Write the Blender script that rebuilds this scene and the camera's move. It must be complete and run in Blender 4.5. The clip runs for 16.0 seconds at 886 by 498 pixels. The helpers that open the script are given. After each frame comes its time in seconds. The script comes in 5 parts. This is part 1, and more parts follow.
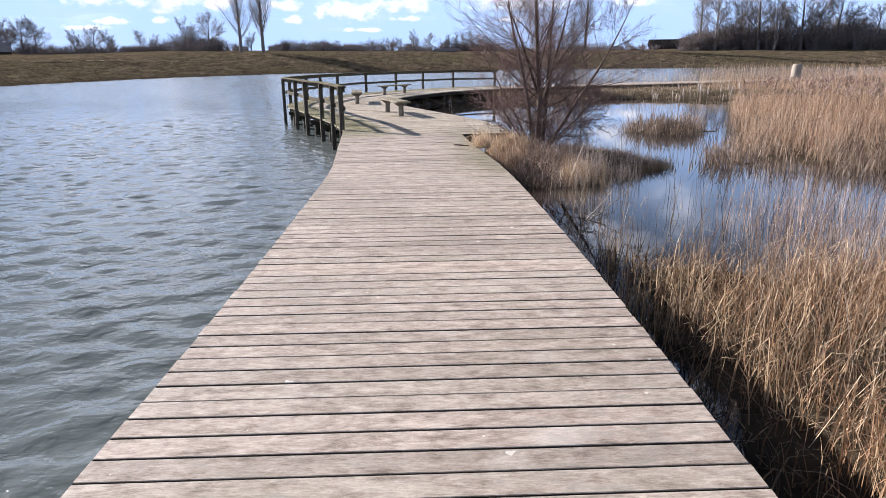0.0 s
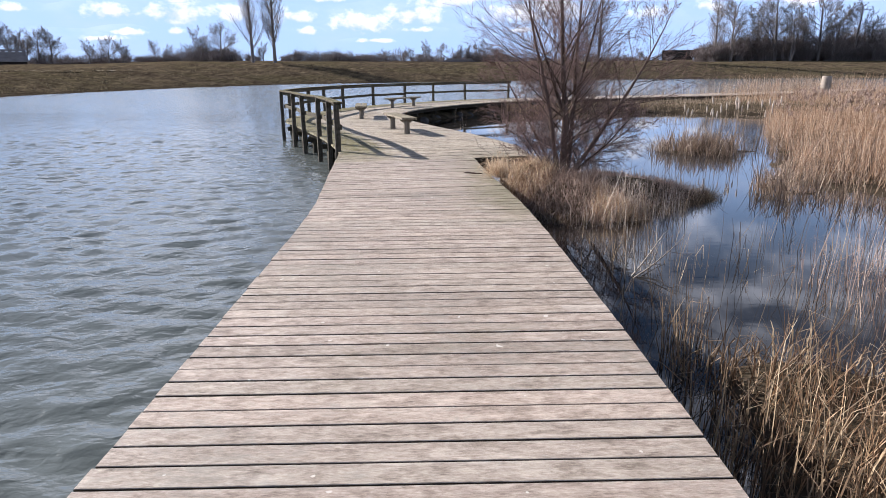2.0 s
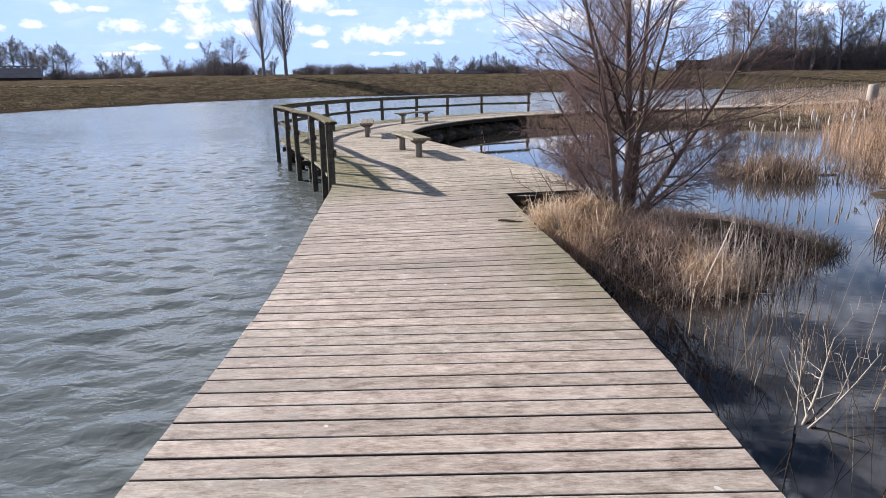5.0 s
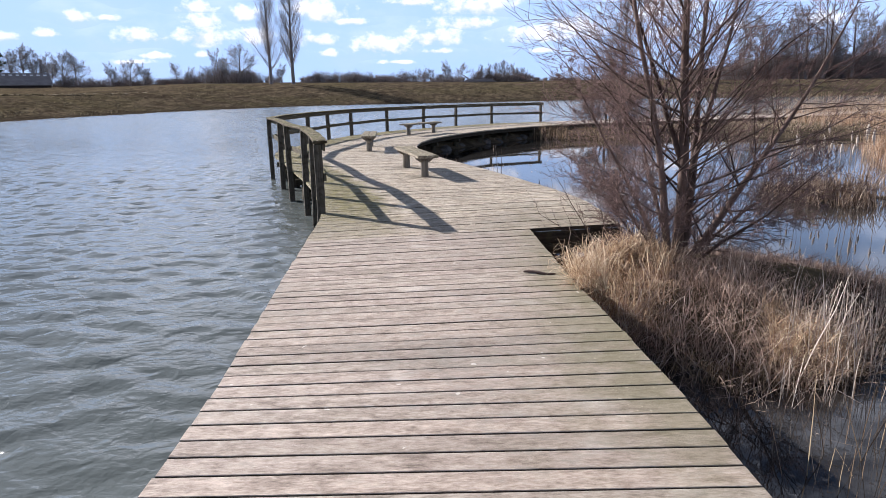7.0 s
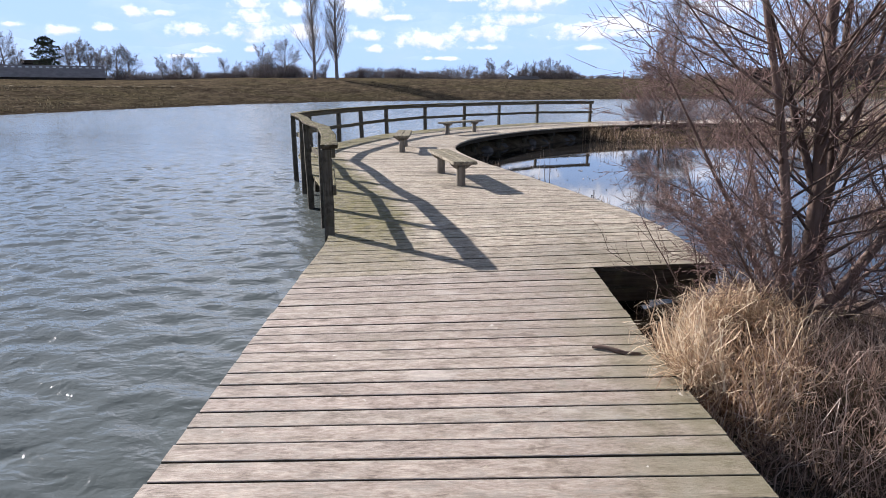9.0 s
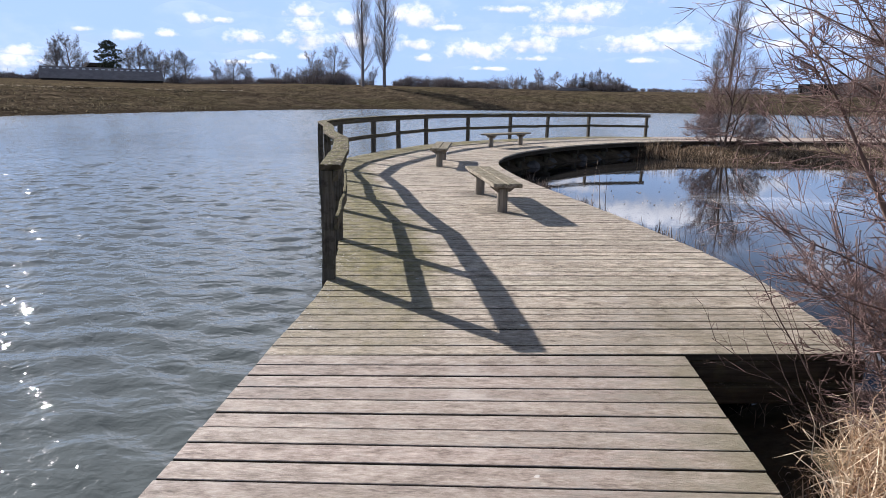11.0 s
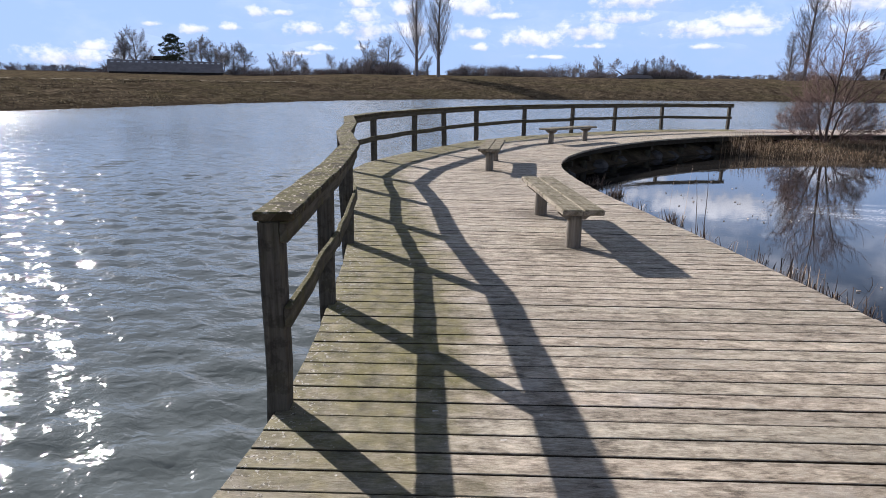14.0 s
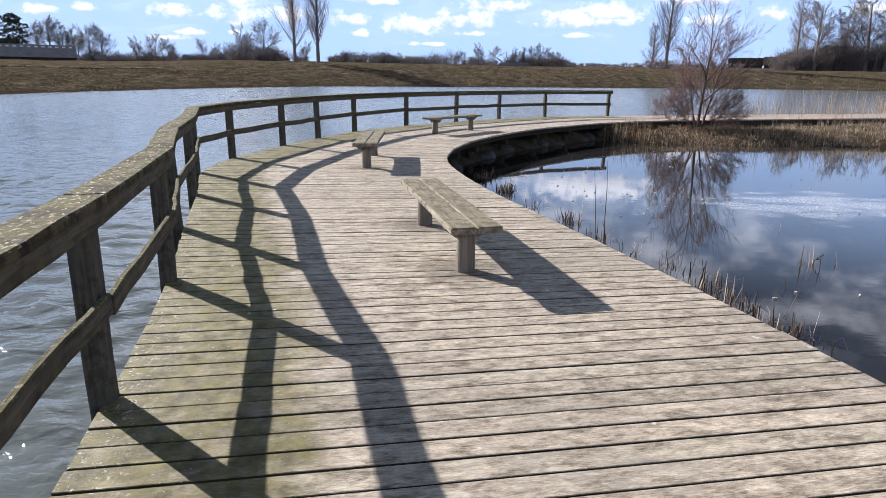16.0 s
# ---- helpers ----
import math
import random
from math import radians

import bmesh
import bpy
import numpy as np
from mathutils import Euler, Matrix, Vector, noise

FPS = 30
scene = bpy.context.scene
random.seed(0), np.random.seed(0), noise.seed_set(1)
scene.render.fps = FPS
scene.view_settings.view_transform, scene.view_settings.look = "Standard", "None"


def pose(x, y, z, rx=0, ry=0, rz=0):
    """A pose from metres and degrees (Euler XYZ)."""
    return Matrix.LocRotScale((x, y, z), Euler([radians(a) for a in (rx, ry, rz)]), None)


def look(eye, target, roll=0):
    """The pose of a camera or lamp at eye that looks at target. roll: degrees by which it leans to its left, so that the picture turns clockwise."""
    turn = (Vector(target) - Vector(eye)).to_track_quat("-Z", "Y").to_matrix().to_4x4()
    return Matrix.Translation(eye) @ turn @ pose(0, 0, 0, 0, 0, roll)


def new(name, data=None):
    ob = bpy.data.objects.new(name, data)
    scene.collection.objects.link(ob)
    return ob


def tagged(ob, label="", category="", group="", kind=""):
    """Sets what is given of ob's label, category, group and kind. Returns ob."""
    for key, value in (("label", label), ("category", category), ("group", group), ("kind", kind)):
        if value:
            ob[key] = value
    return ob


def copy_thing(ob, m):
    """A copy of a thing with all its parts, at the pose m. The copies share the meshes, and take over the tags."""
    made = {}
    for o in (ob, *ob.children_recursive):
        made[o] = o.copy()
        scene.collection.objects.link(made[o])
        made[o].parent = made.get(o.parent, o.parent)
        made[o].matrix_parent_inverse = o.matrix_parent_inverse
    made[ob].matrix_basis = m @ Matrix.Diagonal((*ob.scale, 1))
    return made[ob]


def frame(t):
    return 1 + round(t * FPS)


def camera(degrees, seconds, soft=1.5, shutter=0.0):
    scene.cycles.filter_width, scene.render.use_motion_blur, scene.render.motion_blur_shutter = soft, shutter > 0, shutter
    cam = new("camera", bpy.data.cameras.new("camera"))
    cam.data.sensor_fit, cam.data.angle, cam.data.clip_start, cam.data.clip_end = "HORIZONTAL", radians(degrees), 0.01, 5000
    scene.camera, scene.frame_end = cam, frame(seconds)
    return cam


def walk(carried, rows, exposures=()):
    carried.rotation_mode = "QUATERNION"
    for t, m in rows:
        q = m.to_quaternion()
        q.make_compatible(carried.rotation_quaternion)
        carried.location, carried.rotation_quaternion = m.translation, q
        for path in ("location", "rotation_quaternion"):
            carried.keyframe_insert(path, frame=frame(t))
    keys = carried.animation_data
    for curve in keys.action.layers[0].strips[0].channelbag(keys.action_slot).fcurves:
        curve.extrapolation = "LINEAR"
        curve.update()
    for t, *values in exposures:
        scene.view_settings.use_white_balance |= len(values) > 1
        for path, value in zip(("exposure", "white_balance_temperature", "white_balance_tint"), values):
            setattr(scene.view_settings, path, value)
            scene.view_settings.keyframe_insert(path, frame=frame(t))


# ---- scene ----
cam = camera(72.4, 16.0, 0.4)
PATH = [
    (0, (2.296, -14.906, 1.609), (2.312, -12.996, 1.014), -0.4),
    (0.5, (2.321, -14.422, 1.618), (2.328, -12.511, 1.029), -0.3),
    (1, (2.339, -13.942, 1.639), (2.34, -12.027, 1.062), -0.4),
    (1.5, (2.411, -13.463, 1.654), (2.398, -11.546, 1.085), -0.6),
    (2, (2.361, -12.989, 1.658), (2.341, -11.07, 1.093), -0.3),
    (2.5, (2.395, -12.522, 1.656), (2.345, -10.603, 1.096), -0.3),
    (3, (2.304, -12.051, 1.645), (2.237, -10.13, 1.094), -0.2),
    (3.5, (2.223, -11.55, 1.623), (2.148, -9.625, 1.084), -0.1),
    (4, (2.191, -11.0, 1.611), (2.118, -9.073, 1.078), -0.4),
    (6.5, (2.139, -8.85, 1.673), (2.083, -6.918, 1.159), -1.0),
    (7, (2.098, -8.399, 1.679), (2.014, -6.466, 1.175), -0.7),
    (7.5, (2.108, -7.934, 1.655), (1.985, -6.002, 1.155), -0.7),
    (8, (2.056, -7.527, 1.662), (1.898, -5.598, 1.161), -0.6),
    (8.5, (2.062, -7.11, 1.653), (1.873, -5.184, 1.147), -0.4),
    (9, (2.053, -6.601, 1.645), (1.841, -4.679, 1.132), -0.0),
    (11.3, (1.916, -4.682, 1.617), (1.548, -2.777, 1.134), 0.8),
    (11.5, (1.888, -4.525, 1.636), (1.509, -2.625, 1.142), 0.4),
    (12, (1.808, -4.123, 1.668), (1.396, -2.231, 1.166), 0.5),
    (12.5, (1.803, -3.681, 1.667), (1.349, -1.799, 1.162), 0.5),
    (13, (1.682, -3.237, 1.628), (1.201, -1.363, 1.122), 0.9),
    (13.5, (1.61, -2.816, 1.611), (1.101, -0.951, 1.1), 0.9),
    (14, (1.539, -2.39, 1.614), (1.023, -0.529, 1.094), 0.7),
    (14.5, (1.427, -1.984, 1.623), (0.961, -0.112, 1.094), 0.7),
    (15, (1.437, -1.525, 1.585), (1.054, 0.363, 1.048), 0.3),
    (15.5, (1.412, -1.203, 1.572), (1.149, 0.703, 1.027), 0.5),
    (16, (1.431, -0.948, 1.585), (1.268, 0.967, 1.031), 0.8),
]
walk(cam, [(t, look(eye, target, roll)) for t, eye, target, roll in PATH], [(0, 1.26, 5850, 15.5), (1.5, 1.20, 5850, 15.5), (4, 1.17, 5850, 15.5), (9, 1.14, 5850, 15.5), (12.5, .89, 5850, 15.5), (14.5, .88, 5850, 15.5), (16, 1.16, 5830, 14.5)])

# ---- light ----
SUN_AZ, SUN_EL = radians(-56.5), radians(24.9)      # clockwise from +y
to_sun = Vector((math.sin(SUN_AZ) * math.cos(SUN_EL), math.cos(SUN_AZ) * math.cos(SUN_EL), math.sin(SUN_EL)))
sun_data = bpy.data.lights.new("sun", "SUN")
sun_data.energy, sun_data.angle, sun_data.color = 5.0, radians(0.55), (1.0, 0.91, 0.79)
sun = new("sun", sun_data)
sun.matrix_world = look((-60, 33, 40), Vector((-60, 33, 40)) - to_sun)


class Nodes:
    """Short hand for node trees."""

    def __init__(self, tree):
        self.tree = tree
        tree.nodes.clear()

    def add(self, kind, settings=None, **inputs):
        node = self.tree.nodes.new(kind)
        s = settings or {}
        if "operation" in s:
            node.operation = s["operation"]
        if "use_clamp" in s:
            node.use_clamp = s["use_clamp"]
        if "data_type" in s:
            node.data_type = s["data_type"]
        if "interpolation_type" in s:
            node.interpolation_type = s["interpolation_type"]
        if "sky_type" in s:
            node.sky_type, node.sun_disc, node.altitude = s["sky_type"], False, 10.0
            node.sun_elevation, node.sun_rotation = s["sun_elevation"], s["sun_rotation"]
            node.air_density, node.dust_density, node.ozone_density = s["air_density"], s["dust_density"], s["ozone_density"]
        for key, value in inputs.items():
            self.put(node, key, value)
        return node

    def put(self, node, key, value):
        slot = node.inputs[int(key[1:])] if key[0] == "i" and key[1:].isdigit() else node.inputs[key.replace("_", " ")]
        if isinstance(value, bpy.types.NodeSocket):
            self.tree.links.new(value, slot)
        else:
            slot.default_value = value

    def math(self, op, a, b=0.0, c=0.0, clamp=False):
        return self.add("ShaderNodeMath", {"operation": op, "use_clamp": clamp}, i0=a, i1=b, i2=c).outputs[0]

    def step(self, v, lo, hi):
        n = self.add("ShaderNodeMapRange", {"interpolation_type": "SMOOTHSTEP"}, i0=v, i1=lo, i2=hi, i3=0.0, i4=1.0)
        return n.outputs[0]

    def span(self, v, lo, hi, a, b):
        return self.add("ShaderNodeMapRange", None, i0=v, i1=lo, i2=hi, i3=a, i4=b).outputs[0]

    def noise(self, vector, scale, detail=4.0, rough=0.55, distortion=0.0):
        n = self.add("ShaderNodeTexNoise", None, Scale=scale, Detail=detail, Roughness=rough, Distortion=distortion)
        if vector is not None:
            self.put(n, "Vector", vector)
        return n.outputs[0]

    def scaled(self, vector, x, y, z):
        return self.add("ShaderNodeMapping", None, Vector=vector, Scale=(x, y, z)).outputs[0]

    def mix(self, f, a, b):
        n = self.add("ShaderNodeMix", {"data_type": "RGBA"})
        for i, v in ((0, f), (6, a), (7, b)):
            if isinstance(v, bpy.types.NodeSocket):
                self.tree.links.new(v, n.inputs[i])
            else:
                n.inputs[i].default_value = v
        return n.outputs[2]

    def ramp(self, f, stops):
        n = self.add("ShaderNodeValToRGB", None, i0=f)
        while len(n.color_ramp.elements) < len(stops):
            n.color_ramp.elements.new(0.5)
        for e, (at, c) in zip(n.color_ramp.elements, stops):
            e.position, e.color = at, (*c, 1)
        return n.outputs[0]


# clouds all round: azimuth, elevation, half width, half height, in degrees
CLOUDS = [(-46.2, 1.8, 3.4, .9), (-44.5, 2.7, 1.7, .45), (-40.2, 4.6, .7, .25), (-36.9, 4.3, 1.5, .45), (-31.8, 5.9, 1.0, .55), (-29.6, 5.9, .8, .28),
          (-34.1, 4.6, 1.1, .35), (-27.6, 4.6, 2.0, .68), (-23.1, 6.9, 1.6, .65), (-22.7, 4.7, 2.6, 1.1), (-22.8, 5.8, 1.5, .9), (-19.4, 6.5, 1.2, .75),
          (-18.5, 4.8, 2.0, .75), (-26.7, 3.1, 1.05, .36), (-28.4, 2.6, 2.0, .26), (-23.1, 3.2, .55, .3), (-13.2, 6.8, 2.7, 1.15), (-10.4, 6.0, 1.6, .32),
          (-13.4, 4.6, 1.8, .68), (-12.4, 3.4, 1.2, .37), (-7.8, 4.1, 3.0, 1.0), (-6.5, 2.6, 1.6, .22), (-3.2, 4.8, 2.8, 1.0), (-2.8, 3.5, 1.5, .27),
          (-5.0, 7.6, 2.6, .36), (1.2, 7.2, 4.1, 1.05), (0.0, 5.8, 3.1, .66), (5.5, 4.8, 3.0, .8), (9.4, 5.3, 2.6, 1.1), (7.6, 4.5, 4.7, .6), (6.6, 3.4, 1.4, .27),
          (16.5, 6.4, 3.0, 1.2), (17.1, 4.5, 1.7, .6), (21.8, 5.0, 1.2, .6), (28.3, 5.0, 1.4, .6),
          # higher ones, out of direct view, mostly added to brighten the water's reflections
          (-22, 10.5, 7, 2.0), (-31, 14.5, 9, 2.8), (-11, 15, 8, 2.8), (-26, 22, 10, 4), (9, 9.6, 8, 1.8), (4, 20, 7, 2), (-55, 17, 8, 3), (44, 9, 5, 2),
          (62, 15, 10, 3), (88, 20, 12, 4), (120, 13, 12, 4), (155, 22, 14, 5), (-172, 14, 12, 4), (-135, 20, 14, 5), (-100, 14, 12, 4), (-80, 26, 10, 4), (20, 34, 12, 4)]
world = bpy.data.worlds.new("sky")
scene.world = world
world.use_nodes = True
N = Nodes(world.node_tree)
sky = N.add("ShaderNodeTexSky", {"sky_type": "NISHITA", "sun_disc": False, "sun_elevation": SUN_EL, "sun_rotation": SUN_AZ % (2 * math.pi),
                                 "air_density": 1.0, "dust_density": 0.3, "ozone_density": 3.0, "altitude": 10.0}).outputs[0]
way = N.add("ShaderNodeTexCoord").outputs["Generated"]
sep = N.add("ShaderNodeSeparateXYZ", None, i0=way)
wx, wy, wz = sep.outputs
DEG = 180 / math.pi
fine = N.noise(N.scaled(way, 1, 1, 1.4), 44.0, 7.0, 0.58)
broad = N.noise(N.scaled(way, 1, 1, 2.0), 9.0, 4.0, 0.6)
az = N.math("MULTIPLY", N.math("ARCTAN2", wx, wy), DEG)
el = N.math("MULTIPLY", N.math("ARCSINE", wz), DEG)
best = tall = None
for a, e, w, h in CLOUDS:
    u = N.math("MULTIPLY_ADD", az, 1 / w, -a / w)
    v = N.math("MULTIPLY_ADD", el, 1 / h, -e / h)
    # flat undersides: the lower half falls off faster
    vv = N.math("MAXIMUM", v, N.math("MULTIPLY", v, -1.35))
    r = N.math("SQRT", N.math("MULTIPLY_ADD", u, u, N.math("MULTIPLY", vv, vv)))
    if best is None:
        best, tall = r, v
    else:
        nearer = N.math("LESS_THAN", r, best)
        tall = N.math("MULTIPLY_ADD", nearer, N.math("SUBTRACT", v, tall), tall)
        best = N.math("MINIMUM", best, r)
low = N.math("SUBTRACT", N.math("MULTIPLY_ADD", fine, 3.0, -0.58), best)
low = N.step(low, -0.3, 0.75)
# a torn veil, thickened higher up, out of view, to brighten the water
thin = N.math("MULTIPLY", N.math("MULTIPLY", N.step(broad, 0.40, 0.75), N.math("MULTIPLY_ADD", N.step(el, 7.0, 12.0), 0.33, 0.2)), N.step(el, 48.0, 24.0))
cover = N.math("MAXIMUM", low, thin)
lit = N.math("MULTIPLY_ADD", fine, 1.6, N.math("MULTIPLY", tall, 0.5))
cloud = N.mix(N.step(lit, 0.3, 1.15), (0.385, 0.395, 0.43, 1), (0.575, 0.575, 0.58, 1))
sky_lit = N.add("ShaderNodeVectorMath", {"operation": "SCALE"}, i0=sky, Scale=0.027).outputs[0]
haze = N.math("MULTIPLY", N.step(el, 19.0, 8.0), 0.95)
sky_lit = N.mix(haze, sky_lit, (0.258, 0.355, 0.515, 1))
# clouds above the view made brighter than the low ones, to lift reflections
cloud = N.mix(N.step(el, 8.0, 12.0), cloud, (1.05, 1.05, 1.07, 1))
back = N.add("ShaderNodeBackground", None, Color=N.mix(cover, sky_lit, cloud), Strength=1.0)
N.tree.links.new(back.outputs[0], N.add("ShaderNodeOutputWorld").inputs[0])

# ---- materials ----


def material(name, rough=0.8, spec=0.5):
    m = bpy.data.materials.new(name)
    m.use_nodes = True
    n = Nodes(m.node_tree)
    b = n.add("ShaderNodeBsdfPrincipled", None, Roughness=rough)
    b.inputs["Specular IOR Level"].default_value = spec
    n.tree.links.new(b.outputs[0], n.add("ShaderNodeOutputMaterial").inputs[0])
    return m, n, b


def bump(n, b, height, strength, distance):
    n.put(b, "Normal", n.add("ShaderNodeBump", None, Strength=strength, Distance=distance, Height=height).outputs[0])


def deck_wood(name, mossy):
    m, n, b = material(name, 0.7, 0.3)
    tex = n.add("ShaderNodeTexCoord").outputs["Object"]
    ran = n.add("ShaderNodeObjectInfo").outputs["Random"]
    pos = n.add("ShaderNodeNewGeometry").outputs["Position"]
    shift = n.add("ShaderNodeVectorMath", {"operation": "ADD"}, i0=tex).outputs[0]
    n.tree.links.new(n.add("ShaderNodeCombineXYZ", None, i0=n.math("MULTIPLY", ran, 37.0), i2=n.math("MULTIPLY", ran, 91.0)).outputs[0], shift.node.inputs[1])
    grain = n.noise(n.scaled(shift, 26.0, 130, 130), 1.0, 6.0, 0.75)
    streak = n.noise(n.scaled(shift, 4.5, 22, 22), 1.0, 6.0, 0.68)
    blot = n.noise(n.scaled(shift, 6.5, 13, 13), 1.0, 6.0, 0.7)
    broad = n.noise(pos, 0.55, 3.0, 0.5)
    knot = n.noise(n.scaled(shift, 9.0, 30, 30), 1.0, 5.0, 0.6, 1.2)
    wear = n.math("MULTIPLY_ADD", streak, 0.24, n.math("MULTIPLY_ADD", grain, 0.26, n.math("MULTIPLY_ADD", knot, 0.22, n.math("MULTIPLY", blot, 0.38))))
    smooth = [(0.42, (0.13, 0.108, 0.092)), (0.50, (0.275, 0.234, 0.203)), (0.56, (0.40, 0.350, 0.312)), (0.66, (0.60, 0.545, 0.495))]
    base = n.ramp(wear, smooth if not mossy else [(0.43, (0.078, 0.067, 0.052)), (0.495, (0.228, 0.200, 0.160)), (0.555, (0.405, 0.366, 0.302)), (0.64, (0.68, 0.625, 0.53))])
    tone = n.ramp(ran, [(0.0, (0.80, 0.775, 0.745)), (0.35, (1.0, 0.955, 0.93)), (0.7, (0.90, 0.895, 0.86)), (1.0, (1.10, 1.04, 1.0))])
    mul = n.add("ShaderNodeVectorMath", {"operation": "MULTIPLY"}, i0=base, i1=tone).outputs[0]
    crack = n.step(n.noise(n.scaled(shift, 5.0, 210, 210), 1.0, 3.0, 0.6), 0.60, 0.70)
    mul = n.mix(n.math("MULTIPLY", crack, 0.3), mul, (0.07, 0.058, 0.048, 1))
    # grey dirt and bleached patches
    dirt = n.step(n.math("MULTIPLY_ADD", blot, 0.7, n.math("MULTIPLY", broad, 0.4)), 0.56, 0.68)
    col = n.mix(n.math("MULTIPLY", dirt, 0.55), mul, (0.17, 0.16, 0.14, 1))
    pale = n.step(n.noise(shift, 1.7, 4.0, 0.6), 0.58, 0.75)
    col = n.mix(n.math("MULTIPLY", pale, 0.4), col, (0.60, 0.56, 0.52, 1))
    sx = n.add("ShaderNodeSeparateXYZ", None, i0=tex).outputs
    # the sheltered side by the bush stays damp and green
    px, py = n.add("ShaderNodeSeparateXYZ", None, i0=pos).outputs[0:2]
    damp = n.math("MULTIPLY", n.step(px, 1.9, 3.2), n.math("MULTIPLY", n.step(py, -7.5, -4.8), n.step(py, 2.0, -1.2)))
    damp = n.math("MULTIPLY", damp, n.step(n.math("MULTIPLY_ADD", damp, 0.3, n.noise(pos, 3.0, 5.0, 0.65)), 0.45, 0.85))
    if mossy:
        edge = n.span(sx[0], 0.05, 1.35, 1.0, 0.0)
        moss = n.math("MULTIPLY", n.step(n.math("MULTIPLY_ADD", n.noise(pos, 2.4, 5.0, 0.6), 0.8, n.math("MULTIPLY", edge, 0.9)), 0.50, 0.82), n.span(n.math("ADD", n.add("ShaderNodeSeparateXYZ", None, i0=pos).outputs[1], n.noise(pos, 1.5)), -1.6, 1.0, 0.0, 1.0))
        patchy = n.math("MULTIPLY_ADD", n.step(n.noise(pos, 6.0, 6.0, 0.7), 0.34, 0.6), 0.35, 0.65)
        col = n.mix(n.math("MULTIPLY", moss, patchy), col, n.ramp(n.noise(pos, 7.0, 4.0, 0.6), [(0.35, (0.066, 0.060, 0.016)), (0.65, (0.180, 0.160, 0.052))]))
        col = n.mix(n.math("MULTIPLY", damp, 0.6), col, (0.15, 0.135, 0.085, 1))
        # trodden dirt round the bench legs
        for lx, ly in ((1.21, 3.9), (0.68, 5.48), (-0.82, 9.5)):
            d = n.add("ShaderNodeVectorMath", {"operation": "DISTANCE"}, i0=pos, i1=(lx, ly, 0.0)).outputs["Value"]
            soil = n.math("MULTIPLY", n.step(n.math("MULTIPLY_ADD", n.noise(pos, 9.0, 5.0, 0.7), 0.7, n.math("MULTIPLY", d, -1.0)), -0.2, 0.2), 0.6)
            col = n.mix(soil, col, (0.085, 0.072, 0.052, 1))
        # droppings and crumbs along the railing
        crumb = n.math("MULTIPLY", n.step(n.noise(pos, 26.0, 4.0, 0.65), 0.55, 0.62), n.step(n.math("MULTIPLY_ADD", n.noise(pos, 3.0), 0.5, sx[0]), 0.62, 0.30))
        col = n.mix(n.math("MULTIPLY", crumb, 0.75), col, n.ramp(n.noise(pos, 60.0, 2.0), [(0.45, (0.06, 0.05, 0.035)), (0.55, (0.55, 0.53, 0.47))]))
        fleck = n.math("MULTIPLY", n.step(n.noise(pos, 48.0, 3.0, 0.5), 0.69, 0.74), n.math("MULTIPLY", moss, 0.7))
        col = n.mix(fleck, col, (0.5, 0.47, 0.38, 1))
    else:
        algae = n.math("MULTIPLY", n.step(n.noise(pos, 0.9, 4.0, 0.6), 0.56, 0.72), 0.22)
        algae = n.math("MAXIMUM", algae, n.math("MULTIPLY", damp, 0.75))
        col = n.mix(algae, col, (0.16, 0.15, 0.085, 1))
    crust = n.math("MULTIPLY", n.step(n.noise(pos, 30.0, 4.0, 0.6), 0.62, 0.7), n.step(n.noise(pos, 1.6, 3.0, 0.5), 0.42, 0.66))
    col = n.mix(n.math("MULTIPLY", crust, 0.5), col, (0.55, 0.50, 0.40, 1))
    drop = n.step(n.noise(pos, 11.0, 2.0, 0.4), 0.745, 0.77)
    col = n.mix(n.math("MULTIPLY", drop, 0.6), col, (0.75, 0.74, 0.70, 1))
    col = n.add("ShaderNodeVectorMath", {"operation": "MULTIPLY"}, i0=col, i1=(1.02, 1.0, 0.955)).outputs[0]
    n.put(b, "Base Color", col)
    n.put(b, "Roughness", n.span(grain, 0.3, 0.7, 0.82, 0.58))
    groove = n.math("MULTIPLY_ADD", grain, 0.8, n.math("MULTIPLY", streak, 0.4))
    bump(n, b, groove, 0.8, 0.008)
    return m


